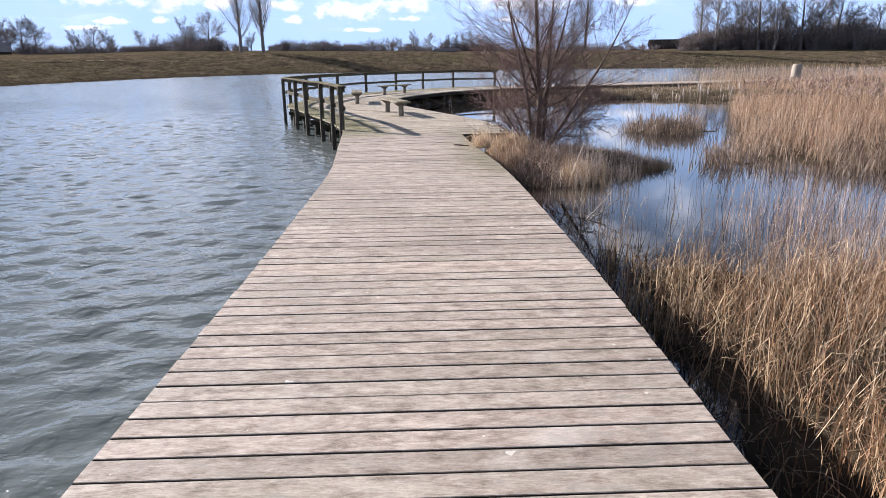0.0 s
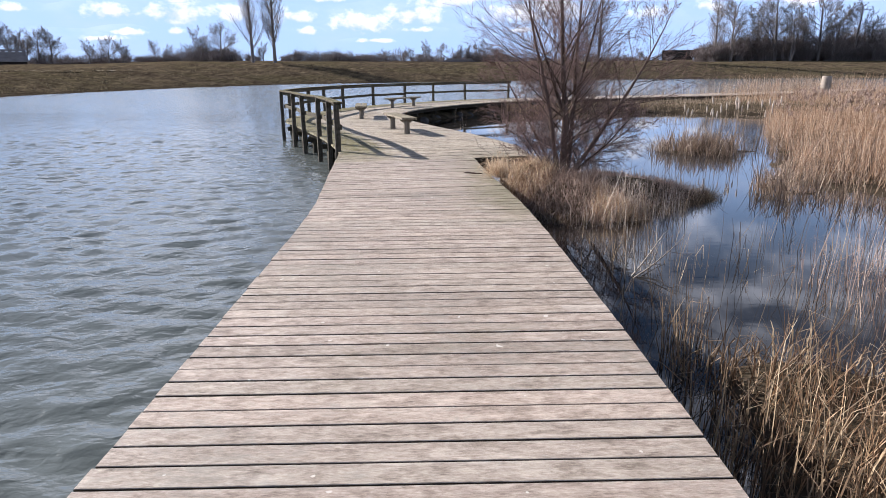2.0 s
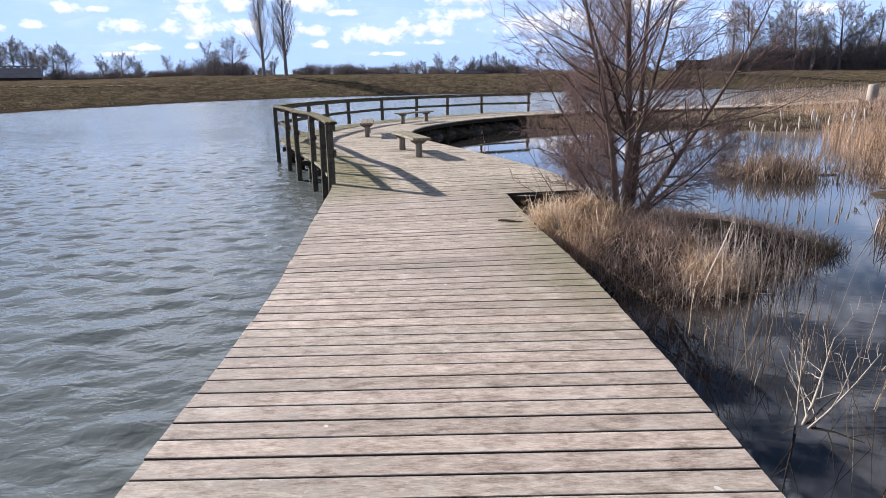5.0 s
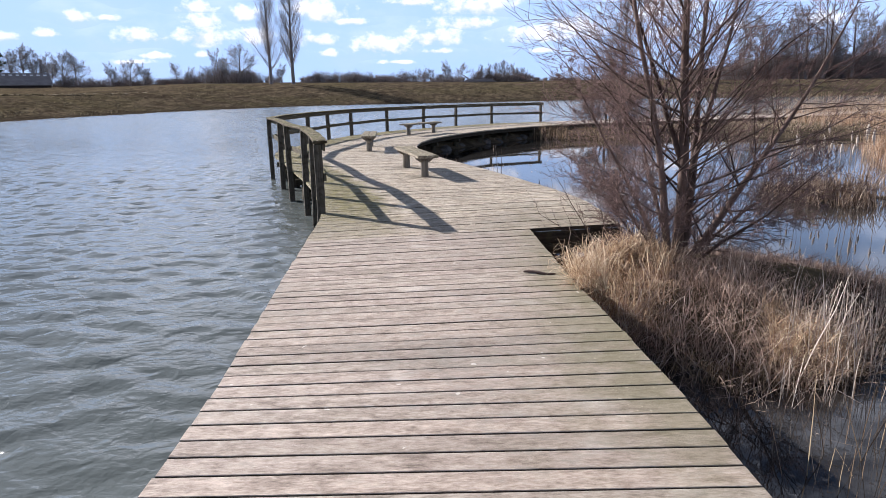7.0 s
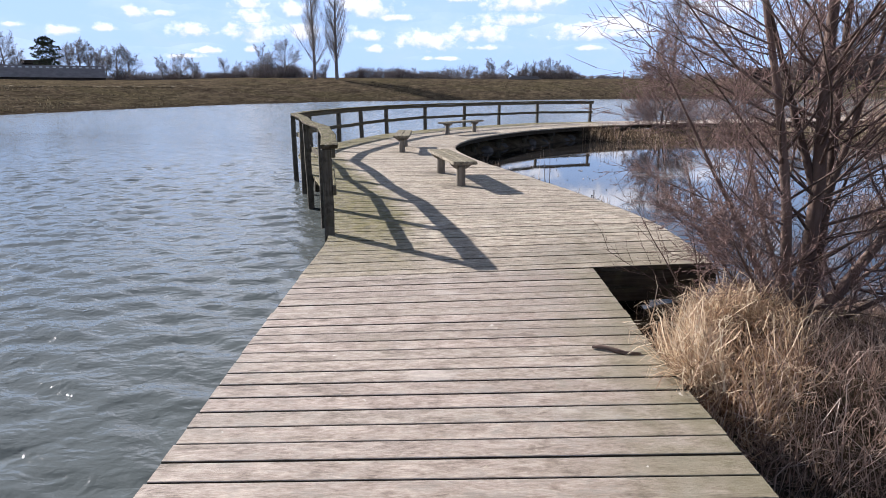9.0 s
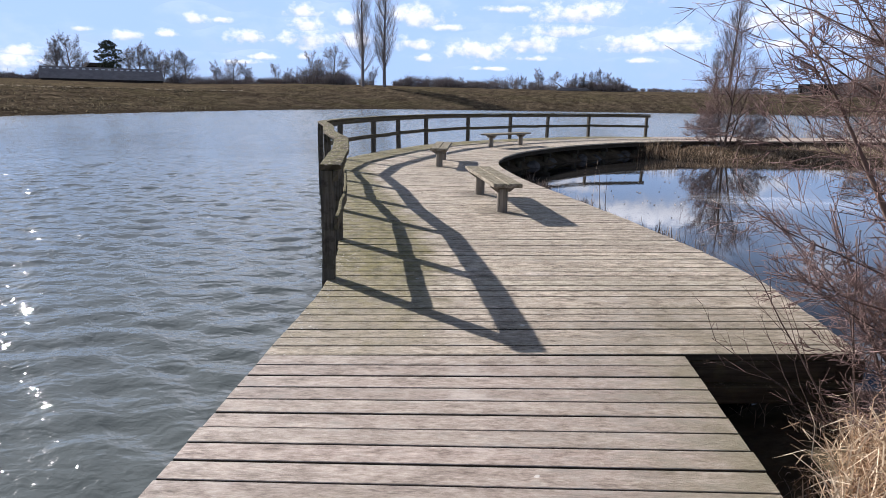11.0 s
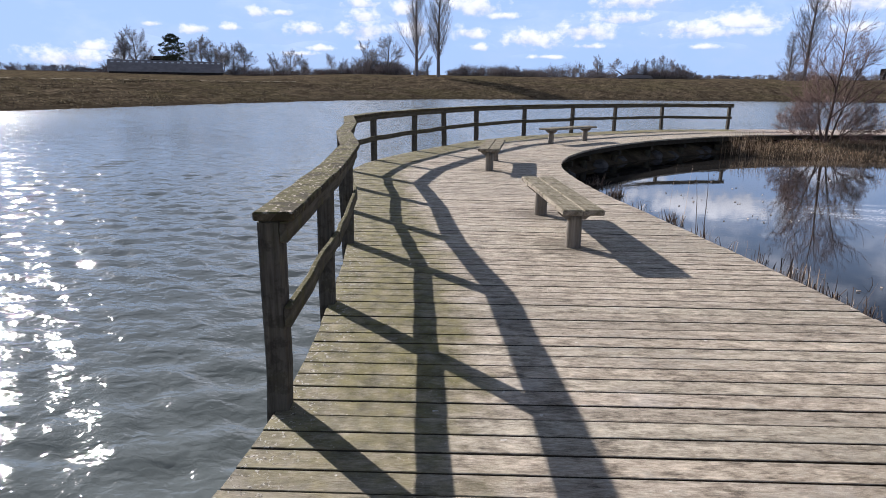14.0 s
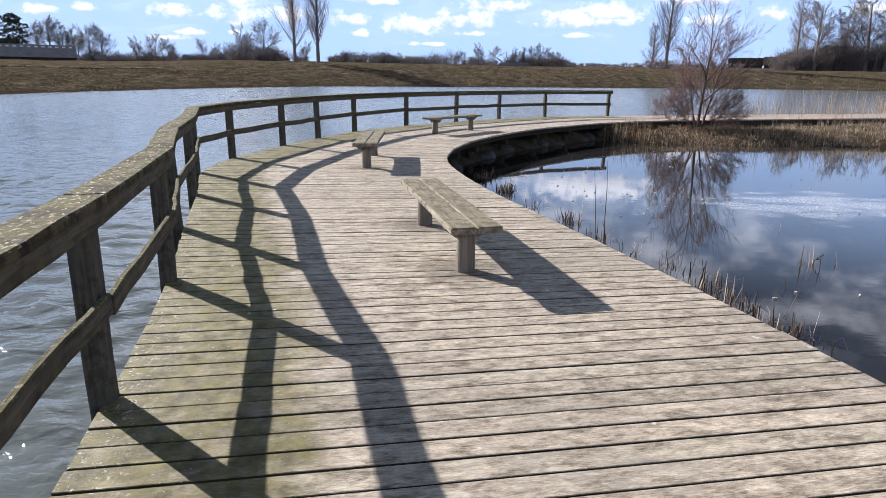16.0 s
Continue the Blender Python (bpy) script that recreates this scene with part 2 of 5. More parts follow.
def old_wood(name, dark, light, moss=0.0, axis=2, scale=1.0, stain=0.0, fleck=20.0):
    """Weathered timber with the grain along one axis of the object."""
    m, n, b = material(name, 0.9, 0.1)
    tex = n.add("ShaderNodeTexCoord").outputs["Object"]
    s = [34.0 * scale] * 3
    s[axis] = 2.2 * scale
    grain = n.noise(n.scaled(tex, *s), 1.0, 5.0, 0.65)
    blot = n.noise(tex, 6.0, 5.0, 0.65)
    col = n.ramp(n.math("MULTIPLY_ADD", grain, 0.75, n.math("MULTIPLY", blot, 0.3)), [(0.32, dark), (0.72, light)])
    if stain:
        spot = n.step(n.noise(tex, 11.0, 6.0, 0.7), 0.5, 0.6)
        col = n.mix(n.math("MULTIPLY", spot, stain), col, (*[q * .9 for q in dark], 1))
    if moss:
        up = n.add("ShaderNodeSeparateXYZ", None, i0=n.add("ShaderNodeNewGeometry").outputs["Normal"]).outputs[2]
        f = n.math("MULTIPLY", n.step(n.math("MULTIPLY_ADD", up, 0.25, blot), 0.48, 0.75), moss)
        col = n.mix(f, col, (0.105, 0.098, 0.03, 1))
        lich = n.step(n.noise(tex, fleck, 6.0, 0.75), 0.55, 0.61)
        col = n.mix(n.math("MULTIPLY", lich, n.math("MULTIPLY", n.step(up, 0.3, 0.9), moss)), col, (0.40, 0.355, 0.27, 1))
        if stain > 0.9:
            # rotten patches and pale chips on the upper face
            rot = n.step(n.noise(tex, 7.0, 6.0, 0.72), 0.49, 0.57)
            col = n.mix(n.math("MULTIPLY", rot, 0.8), col, (0.038, 0.030, 0.018, 1))
            chip = n.step(n.noise(n.scaled(tex, 0.5, 1, 1), 38.0, 4.0, 0.6), 0.60, 0.65)
            col = n.mix(n.math("MULTIPLY", chip, n.step(up, 0.3, 0.9)), col, (0.46, 0.40, 0.31, 1))
    n.put(b, "Base Color", col)
    rugged = n.noise(tex, 45.0, 4.0, 0.6)
    bump(n, b, n.math("MULTIPLY_ADD", rugged, moss * 1.2, n.math("MULTIPLY_ADD", blot, 0.5, grain)), 0.75, 0.009)
    return m


def stalk(name, stops, rough=0.7, trans=0.0):
    """Dry stems, each of its own tone."""
    m, n, b = material(name, rough, 0.35)
    isl = n.add("ShaderNodeNewGeometry").outputs["Random Per Island"]
    tex = n.add("ShaderNodeTexCoord").outputs["Object"]
    col = n.ramp(n.math("MULTIPLY_ADD", n.noise(tex, 1.1, 3.0), 0.5, n.math("MULTIPLY", isl, 0.75)), stops)
    n.put(b, "Base Color", col)
    if trans:
        t = n.add("ShaderNodeBsdfTranslucent", None, Color=col)
        mx = n.add("ShaderNodeMixShader", None, i0=trans)
        n.tree.links.new(b.outputs[0], mx.inputs[1])
        n.tree.links.new(t.outputs[0], mx.inputs[2])
        out = [k for k in n.tree.nodes if k.bl_idname == "ShaderNodeOutputMaterial"][0]
        n.tree.links.new(mx.outputs[0], out.inputs[0])
    return m


def bark(name, dark, light):
    m, n, b = material(name, 0.85, 0.3)
    tex = n.add("ShaderNodeTexCoord").outputs["Object"]
    isl = n.add("ShaderNodeNewGeometry").outputs["Random Per Island"]
    g = n.noise(n.scaled(tex, 30, 30, 8), 1.0, 4.0)
    col = n.ramp(n.math("MULTIPLY_ADD", g, 0.6, n.math("MULTIPLY", isl, 0.4)), [(0.2, dark), (0.8, light)])
    n.put(b, "Base Color", col)
    bump(n, b, g, 0.5, 0.01)
    return m


def water_mat(name, deep, ripple):
    m, n, b = material(name, 0.04, 0.5)
    b.inputs["IOR"].default_value = 1.333 if ripple == "lake" else 1.55
    tex = n.add("ShaderNodeTexCoord").outputs["Object"]
    murk = n.noise(tex, 0.35, 3.0, 0.5)
    n.put(b, "Base Color", n.mix(murk, (*deep, 1), (*[c * 1.5 for c in deep], 1)))
    if ripple == "lake":
        turned = n.add("ShaderNodeMapping", None, Vector=tex, Rotation=(0, 0, radians(-14)), Scale=(0.85, 1.25, 1)).outputs[0]
        a = n.noise(turned, 4.4, 1.5, 0.45, 0.6)
        c = n.noise(turned, 11.5, 2.0, 0.5, 0.4)
        tiny = n.noise(tex, 36.0, 1.0, 0.5, 0.2)
        h = n.math("MULTIPLY_ADD", a, 0.29, n.math("MULTIPLY_ADD", c, 0.11, n.math("MULTIPLY", tiny, 0.012)))
        # open water beyond is smoother than the chop round the piles
        off = n.add("ShaderNodeVectorMath", {"operation": "DISTANCE"}, i0=tex, i1=(-4.0, 0.0, 0.0)).outputs["Value"]
        nb = n.add("ShaderNodeBump", None, Distance=0.08, Height=h)
        n.put(nb, "Strength", n.span(off, 5.0, 40.0, 0.95, 1.25))
        n.put(b, "Normal", nb.outputs[0])
        n.put(b, "Roughness", n.span(off, 8.0, 45.0, 0.050, 0.16))
    else:
        gust = n.step(n.noise(tex, 0.22, 3.0, 0.5), 0.45, 0.75)
        a = n.noise(n.scaled(tex, 0.6, 1.6, 1), 5.0, 3.0, 0.5, 0.3)
        nb = n.add("ShaderNodeBump", None, Distance=0.012, Height=a)
        n.put(nb, "Strength", n.math("MULTIPLY_ADD", gust, 0.12, 0.02))
        n.put(b, "Normal", nb.outputs[0])
        scum = n.step(n.math("MULTIPLY_ADD", n.noise(tex, 0.5, 3.0), 0.5, n.math("MULTIPLY", n.noise(tex, 14.0, 5.0, 0.7), 0.6)), 0.66, 0.72)
        n.put(b, "Roughness", n.math("MULTIPLY_ADD", scum, 0.25, 0.015))
        # pale film gathered by the wind, with floating specks
        away = n.add("ShaderNodeVectorMath", {"operation": "DISTANCE"}, i0=n.scaled(tex, 0.62, 1.0, 1.0), i1=(4.7, 10.4, 0.0)).outputs["Value"]
        film = n.step(n.math("MULTIPLY_ADD", n.noise(n.scaled(tex, 0.7, 1.6, 1), 1.4, 6.0, 0.65), 2.6, n.math("MULTIPLY", away, -0.55)), 0.35, 1.0)
        speck = n.step(n.noise(tex, 30.0, 3.0, 0.6), 0.5, 0.66)
        film = n.math("MULTIPLY", film, n.math("MULTIPLY_ADD", speck, 0.5, 0.32))
        murky = n.mix(murk, (*deep, 1), (*[c * 1.5 for c in deep], 1))
        n.put(b, "Base Color", n.mix(film, murky, (0.62, 0.60, 0.57, 1)))
    return m


def ground_mat():
    m, n, b = material("rough_winter_grass", 0.95, 0.0)
    pos = n.add("ShaderNodeNewGeometry").outputs["Position"]
    tuft = n.noise(pos, 1.6, 6.0, 0.7)
    broad = n.noise(n.scaled(pos, 0.6, 1, 1), 0.09, 4.0, 0.6)
    fleck = n.noise(n.scaled(pos, 1, 0.35, 3), 0.55, 5.0, 0.7)
    col = n.ramp(n.math("MULTIPLY_ADD", tuft, 0.5, n.math("MULTIPLY", fleck, 0.5)),
                 [(0.40, (0.032, 0.025, 0.019)), (0.48, (0.068, 0.054, 0.037)), (0.55, (0.11, 0.087, 0.058)), (0.64, (0.21, 0.17, 0.113))])
    green = n.ramp(tuft, [(0.36, (0.04, 0.036, 0.019)), (0.64, (0.13, 0.116, 0.058))])
    col = n.mix(n.math("MULTIPLY", n.step(broad, 0.45, 0.62), 0.38), col, green)
    h = n.add("ShaderNodeSeparateXYZ", None, i0=pos).outputs[2]
    mud = n.math("MULTIPLY_ADD", n.noise(pos, 1.2, 4.0), 0.35, h)
    col = n.mix(n.step(mud, -0.1, -0.48), col, n.ramp(tuft, [(0.35, (0.035, 0.028, 0.020)), (0.65, (0.085, 0.068, 0.048))]))
    n.put(b, "Base Color", col)
    n.put(b, "Roughness", n.span(n.step(mud, -0.1, -0.48), 0, 1, 0.95, 0.6))
    bump(n, b, n.math("MULTIPLY_ADD", fleck, 0.6, tuft), 0.5, 0.12)
    return m


def plain(name, a, c, rough=0.8, scale=3.0, spec=0.4):
    """A weathered surface between two tones."""
    m, n, b = material(name, rough, spec)
    tex = n.add("ShaderNodeTexCoord").outputs["Object"]
    f = n.noise(tex, scale, 5.0, 0.65)
    n.put(b, "Base Color", n.ramp(f, [(0.3, a), (0.7, c)]))
    bump(n, b, f, 0.4, 0.02)
    return m


M_DECK = deck_wood("weathered_deck_board", False)
M_DECK_MOSS = deck_wood("mossy_deck_board", True)
M_POST = old_wood("weathered_post", (0.024, 0.021, 0.017), (0.14, 0.124, 0.100), 0.2, axis=0, stain=0.45)
M_CAP = old_wood("mossy_rail_board", (0.026, 0.021, 0.013), (0.15, 0.122, 0.082), 0.75, axis=0, stain=0.95, fleck=30.0)
M_RAIL = old_wood("weathered_rail_board", (0.030, 0.026, 0.018), (0.150, 0.130, 0.098), 0.6, axis=0, stain=0.3, fleck=34.0)
M_BENCH = old_wood("bench_board", (0.075, 0.063, 0.045), (0.44, 0.39, 0.31), 0.32, axis=0, stain=0.7)
M_LEG = old_wood("bench_leg", (0.09, 0.08, 0.065), (0.28, 0.25, 0.21), 0.1)
M_BEAM_AND_GAP = old_wood("wet_beam_and_gap_shade", (0.02, 0.017, 0.013), (0.075, 0.064, 0.05), 0.2, axis=0)
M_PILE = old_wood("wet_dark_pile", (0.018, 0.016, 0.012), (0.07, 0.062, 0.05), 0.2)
M_LAKE = water_mat("lake_water", (0.082, 0.094, 0.091), "lake")
M_POND = water_mat("pond_water", (0.018, 0.017, 0.016), "pond")
M_GROUND = ground_mat()
M_BUSH = bark("bush_bark", (0.042, 0.028, 0.022), (0.18, 0.124, 0.10))
M_TWIG = bark("reddish_twigs", (0.06, 0.038, 0.033), (0.25, 0.163, 0.143))
# bark tones lightened: the haze of distance is put into the colour
M_FARTREE = bark("hazed_far_bark", (0.12, 0.103, 0.096), (0.25, 0.22, 0.205))
M_STRAW = stalk("golden_straw", [(0.15, (0.10, 0.05, 0.028)), (0.5, (0.28, 0.162, 0.088)), (0.75, (0.48, 0.32, 0.185)), (1.0, (0.70, 0.56, 0.38))], 0.6, 0.2)
M_REED = stalk("pale_reed", [(0.15, (0.09, 0.062, 0.042)), (0.5, (0.26, 0.19, 0.128)), (0.8, (0.42, 0.325, 0.23)), (1.0, (0.60, 0.50, 0.39))], 0.6, 0.35)
M_HAY = stalk("pale_dry_hay", [(0.15, (0.17, 0.105, 0.065)), (0.5, (0.40, 0.275, 0.175)), (0.75, (0.58, 0.44, 0.29)), (1.0, (0.80, 0.68, 0.50))], 0.6, 0.35)
M_CANE = stalk("weathered_cane", [(0.15, (0.10, 0.065, 0.052)), (0.5, (0.30, 0.21, 0.165)), (0.85, (0.50, 0.38, 0.30)), (1.0, (0.72, 0.61, 0.52))], 0.7, 0.3)
M_PALEREED = stalk("bleached_reed", [(0.15, (0.25, 0.19, 0.15)), (0.6, (0.46, 0.38, 0.31)), (1.0, (0.66, 0.58, 0.50))], 0.6, 0.15)
M_TANGLE = stalk("grey_brown_tangle", [(0.15, (0.07, 0.043, 0.034)), (0.55, (0.29, 0.195, 0.15)), (1.0, (0.58, 0.45, 0.36))], 0.7, 0.3)
M_BROWN = stalk("brown_dead_stalk", [(0.15, (0.035, 0.022, 0.014)), (0.5, (0.13, 0.085, 0.052)), (0.8, (0.28, 0.195, 0.12)), (1.0, (0.46, 0.35, 0.22))], 0.75, 0.25)
M_GOLDREED = stalk("golden_reed", [(0.15, (0.13, 0.070, 0.043)), (0.5, (0.33, 0.205, 0.125)), (0.8, (0.50, 0.345, 0.225)), (1.0, (0.68, 0.53, 0.39))], 0.6, 0.38)
M_STUB = stalk("dark_stub", [(0.15, (0.025, 0.017, 0.013)), (0.5, (0.09, 0.060, 0.043)), (0.8, (0.2, 0.145, 0.105)), (1.0, (0.42, 0.33, 0.25))], 0.75, 0.1)
M_CATTAIL = stalk("broken_cattail", [(0.15, (0.06, 0.040, 0.029)), (0.5, (0.18, 0.124, 0.088)), (0.8, (0.34, 0.25, 0.18)), (1.0, (0.54, 0.44, 0.34))], 0.75, 0.3)
M_ROCK = plain("boulder_stone", (0.03, 0.028, 0.027), (0.095, 0.09, 0.086), 0.9, 5.0, 0.2)
M_PALE = old_wood("pale_debarked_log", (0.20, 0.17, 0.14), (0.42, 0.37, 0.31), 0.0)
M_EVERGREEN = stalk("pine_needles", [(0.2, (0.02, 0.026, 0.014)), (0.9, (0.055, 0.065, 0.035))], 0.9)
# twig colour paler than real, with distance haze mixed in
M_HEDGE = stalk("hazed_bare_hedge", [(0.15, (0.10, 0.083, 0.078)), (0.6, (0.19, 0.16, 0.15)), (1.0, (0.29, 0.25, 0.235))], 0.9, 0.2)
M_BARN = plain("barn_wall", (0.03, 0.025, 0.022), (0.06, 0.05, 0.045), 0.9, 0.6, 0.0)
M_ROOF = plain("grey_sheet_roof", (0.20, 0.178, 0.166), (0.30, 0.27, 0.255), 0.9, 0.5, 0.0)
M_TILE = plain("brown_roof", (0.05, 0.035, 0.03), (0.10, 0.07, 0.06), 0.9, 1.0, 0.0)
M_THATCH = plain("dark_thatch", (0.012, 0.011, 0.0105), (0.026, 0.024, 0.023), 0.95, 0.8, 0.0)
M_BRICKRED = plain("red_roof", (0.13, 0.06, 0.045), (0.2, 0.10, 0.08), 0.9, 1.0, 0.0)
M_WHITE = plain("light_panel", (0.6, 0.6, 0.58), (0.75, 0.75, 0.73), 0.6, 2.0, 0.2)
M_PATH = plain("trodden_path", (0.2, 0.17, 0.125), (0.3, 0.26, 0.2), 0.95, 0.8, 0.0)
M_BANK = stalk("bank_tussock", [(0.15, (0.045, 0.035, 0.024)), (0.5, (0.084, 0.068, 0.045)), (0.8, (0.118, 0.10, 0.063)), (1.0, (0.20, 0.165, 0.107))], 0.95, 0.35)

# ---- building helpers ----


def mesh_of(name, verts, faces, mat, smooth=False):
    me = bpy.data.meshes.new(name)
    me.from_pydata([tuple(v) for v in verts], [], [tuple(f) for f in faces])
    me.materials.append(mat)
    if smooth:
        me.polygons.foreach_set("use_smooth", [True] * len(me.polygons))
    me.update()
    return me


def put(name, me, parent=None, m=None, label=""):
    ob = new(name, me)
    if m is not None:
        ob.matrix_world = m
    if parent is not None:
        ob.parent = parent
        ob.matrix_parent_inverse = parent.matrix_world.inverted()
    if label:
        ob["label"] = label
    return ob


def thing(name, label, category, group="", kind="", at=None):
    ob = new(name)
    ob.empty_display_size = 0.2
    if at is not None:
        ob.matrix_world = at
    return tagged(ob, label, category, group, kind)


def box_mesh(name, lx, ly, lz, mat, bevel=0.008, wobble=0.0, seed=0, cuts=0):
    """A beam from x=0 to lx, centred in y and z, with worn edges."""
    rng = random.Random(seed)
    bm = bmesh.new()
    bmesh.ops.create_cube(bm, size=1.0, matrix=Matrix.Translation((lx / 2, 0, 0)) @ Matrix.Diagonal((lx, ly, lz, 1)))
    if cuts:
        long_edges = [e for e in bm.edges if abs(e.verts[0].co.x - e.verts[1].co.x) > lx * 0.9]
        bmesh.ops.subdivide_edges(bm, edges=long_edges, cuts=cuts)
        off = {}
        for v in bm.verts:
            k = round(v.co.x / lx * (cuts + 1))
            if k not in off:
                off[k] = (rng.uniform(-wobble, wobble), rng.uniform(-wobble, wobble))
            if 0 < k < cuts + 1:
                v.co.y += off[k][0]
                v.co.z += off[k][1]
    if bevel:
        bmesh.ops.bevel(bm, geom=[e for e in bm.edges if e.is_manifold and e.calc_face_angle(0) > 0.7], offset=bevel, segments=1, affect="EDGES")
    me = bpy.data.meshes.new(name)
    bm.to_mesh(me)
    bm.free()
    me.materials.append(mat)
    return me


def along(a, b, roll_up=Vector((0, 0, 1))):
    """A pose at a with x towards b and z near up."""
    a, b = Vector(a), Vector(b)
    x = (b - a).normalized()
    y = roll_up.cross(x).normalized()
    z = x.cross(y)
    m = Matrix((x, y, z)).transposed().to_4x4()
    m.translation = a
    return m


def tube_data(paths, verts, faces):
    """Tapered tubes: each path is (points, radii, sides)."""
    for pts, radii, sides in paths:
        base = len(verts)
        n = len(pts)
        for i in range(n):
            d = (pts[min(i + 1, n - 1)] - pts[max(i - 1, 0)])
            d = d.normalized() if d.length > 1e-9 else Vector((0, 0, 1))
            u = d.cross(Vector((0.31, 0.87, 0.38))).normalized()
            w = d.cross(u)
            for k in range(sides):
                a = 2 * math.pi * k / sides
                verts.append(pts[i] + (u * math.cos(a) + w * math.sin(a)) * radii[i])
        for i in range(n - 1):
            for k in range(sides):
                k2 = (k + 1) % sides
                faces.append((base + i * sides + k, base + i * sides + k2, base + (i + 1) * sides + k2, base + (i + 1) * sides + k))
        faces.append(tuple(base + (n - 1) * sides + k for k in range(sides)))


def tubes(name, paths, mat):
    verts, faces = [], []
    tube_data(paths, verts, faces)
    return mesh_of(name, verts, faces, mat, True)


def catmull(points, params):
    """A smooth curve through points at fractional indices."""
    P = np.array(points, float)
    out = []
    for t in params:
        i = int(min(max(math.floor(t), 0), len(P) - 2))
        f = t - i
        p0, p1, p2, p3 = P[max(i - 1, 0)], P[i], P[i + 1], P[min(i + 2, len(P) - 1)]
        out.append(0.5 * ((2 * p1) + (p2 - p0) * f + (2 * p0 - 5 * p1 + 4 * p2 - p3) * f**2 + (3 * p1 - p0 - 3 * p2 + p3) * f**3))
    return np.array(out)


def poly_distance(X, Y, poly, closed=True):
    """Distance to a polygon's outline, positive inside it."""
    P = np.array(poly, float)
    Q = np.roll(P, -1, 0) if closed else P[1:]
    P2 = P if closed else P[:-1]
    best = np.full(X.shape, 1e9)
    inside = np.zeros(X.shape, bool)
    for (ax, ay), (bx, by) in zip(P2, Q):
        dx, dy = bx - ax, by - ay
        f = np.clip(((X - ax) * dx + (Y - ay) * dy) / (dx * dx + dy * dy + 1e-12), 0, 1)
        best = np.minimum(best, np.hypot(X - ax - f * dx, Y - ay - f * dy))
        if abs(by - ay) > 1e-12:
            inside ^= ((ay > Y) != (by > Y)) & (X < dx * (Y - ay) / (by - ay) + ax)
    return np.where(inside, best, -best)


def inside_points(poly, count, rng, margin=0.0):
    """Random points in a polygon."""
    P = np.array(poly, float)
    lo, hi = P.min(0), P.max(0)
    got = []
    while sum(len(g) for g in got) < count:
        q = rng.uniform(lo, hi, (max(count * 2, 100), 2))
        got.append(q[poly_distance(q[:, 0], q[:, 1], poly) > margin])
    return np.concatenate(got)[:count]


# ---- plan ----
WATER = -0.65
# the two edges of the boardwalk, pairs along the planks; the lake is on the first side
NARROW = [((.815, -20), (3.58, -19.93)), ((.815, -16), (3.58, -15.92)), ((.815, -12), (3.58, -11.92)), ((.78, -9.5), (3.53, -9.4)), ((.67, -6.1), (3.37, -5.95)),
          ((.53, -4.5), (3.19, -4.15)), ((.40, -3.4), (3.04, -2.98)), ((.2, -1.6), (2.865, -.98))]
WIDE = [((.2, -1.6), (4.06, -.67)), ((.0, .0), (3.92, 1.0)), ((-.42, 1.45), (3.5, 2.45)), ((-1.09, 3.3), (2.82, 4.2)), ((-1.87, 5.1), (2.1, 5.9)),
        ((-2.64, 6.95), (1.42, 7.5)), ((-3.37, 8.6), (.9, 9.0)), ((-3.56, 10.3), (.52, 10.55)), ((-3.33, 12.5), (.46, 12.1)), ((-3.02, 14.2), (.62, 13.4)),
        ((-2.55, 16.2), (1.0, 14.9)), ((-1.42, 18.6), (1.8, 16.8)), ((.03, 20.7), (2.8, 18.6)), ((1.52, 22.45), (3.95, 20.1)), ((3.36, 24.25), (5.3, 21.6)),
        ((6.06, 25.6), (7.25, 23.1)), ((9.4, 27.1), (10.5, 24.6)), ((14, 29.1), (15.1, 26.6)), ((20.7, 32), (21.9, 29.5)), ((27.5, 35.8), (28.9, 33.4)), ((36, 41), (37.4, 38.6))]
SPIT = [(2.6, -3.5), (3.6, -3.75), (4.3, -4.1), (5.1, -3.85), (6.2, -3.2), (7.4, -2.1), (7.3, -1.3), (6.7, -.6), (5.7, .1), (4.7, .3), (3.6, -.1), (2.6, -1.0)]
REEDS_NEAR = [(3.75, -20), (3.8, -12), (4.05, -9.7), (4.2, -8.6), (5.1, -8.4), (6.6, -8.9), (8.5, -9.6), (11, -11), (11, -20)]
REEDS_RIGHT = [(8.1, -2.4), (9.3, -2.6), (10.6, -3.2), (13, -5), (40, -8), (60, -2), (60, 22), (30, 21), (20, 18.5), (16.5, 15), (13.5, 9), (11.6, 5.2),
               (10.2, 2.4), (9.2, .4), (8.1, -1.2)]
CLUMP = [(8.2, 4.0), (8.6, 4.9), (10.8, 5.2), (11.8, 4.8), (11, 4.0), (9.3, 3.8)]
FAR_SHORE = [(5.0, 21.6), (5.6, 20.9), (6.7, 20.1), (8.5, 20.3), (11.5, 20.7), (14.6, 20.9), (19, 19), (30, 20), (60, 21), (60, 52), (38, 44), (28, 38.2), (20.5, 33.6),
             (14, 30.4), (10.5, 28.8), (8.4, 27.2), (6.4, 25.0), (5.2, 23.2)]
LAKE_EDGE = [(-44, -900), (-44, -60), (-43.5, 20), (-44, 40), (-42.5, 60), (-38, 85), (-28, 106), (-8, 119), (15, 131), (40, 143), (70, 150), (105, 152),
             (140, 140), (160, 90), (150, 40), (70, 24), (62, -40), (62, -900)]
MARSH = -0.58


def deck_curve(pairs, step=0.1):
    params = np.arange(0, len(pairs) - 1 + 1e-6, step)
    return catmull([p[0] for p in pairs], params), catmull([p[1] for p in pairs], params)


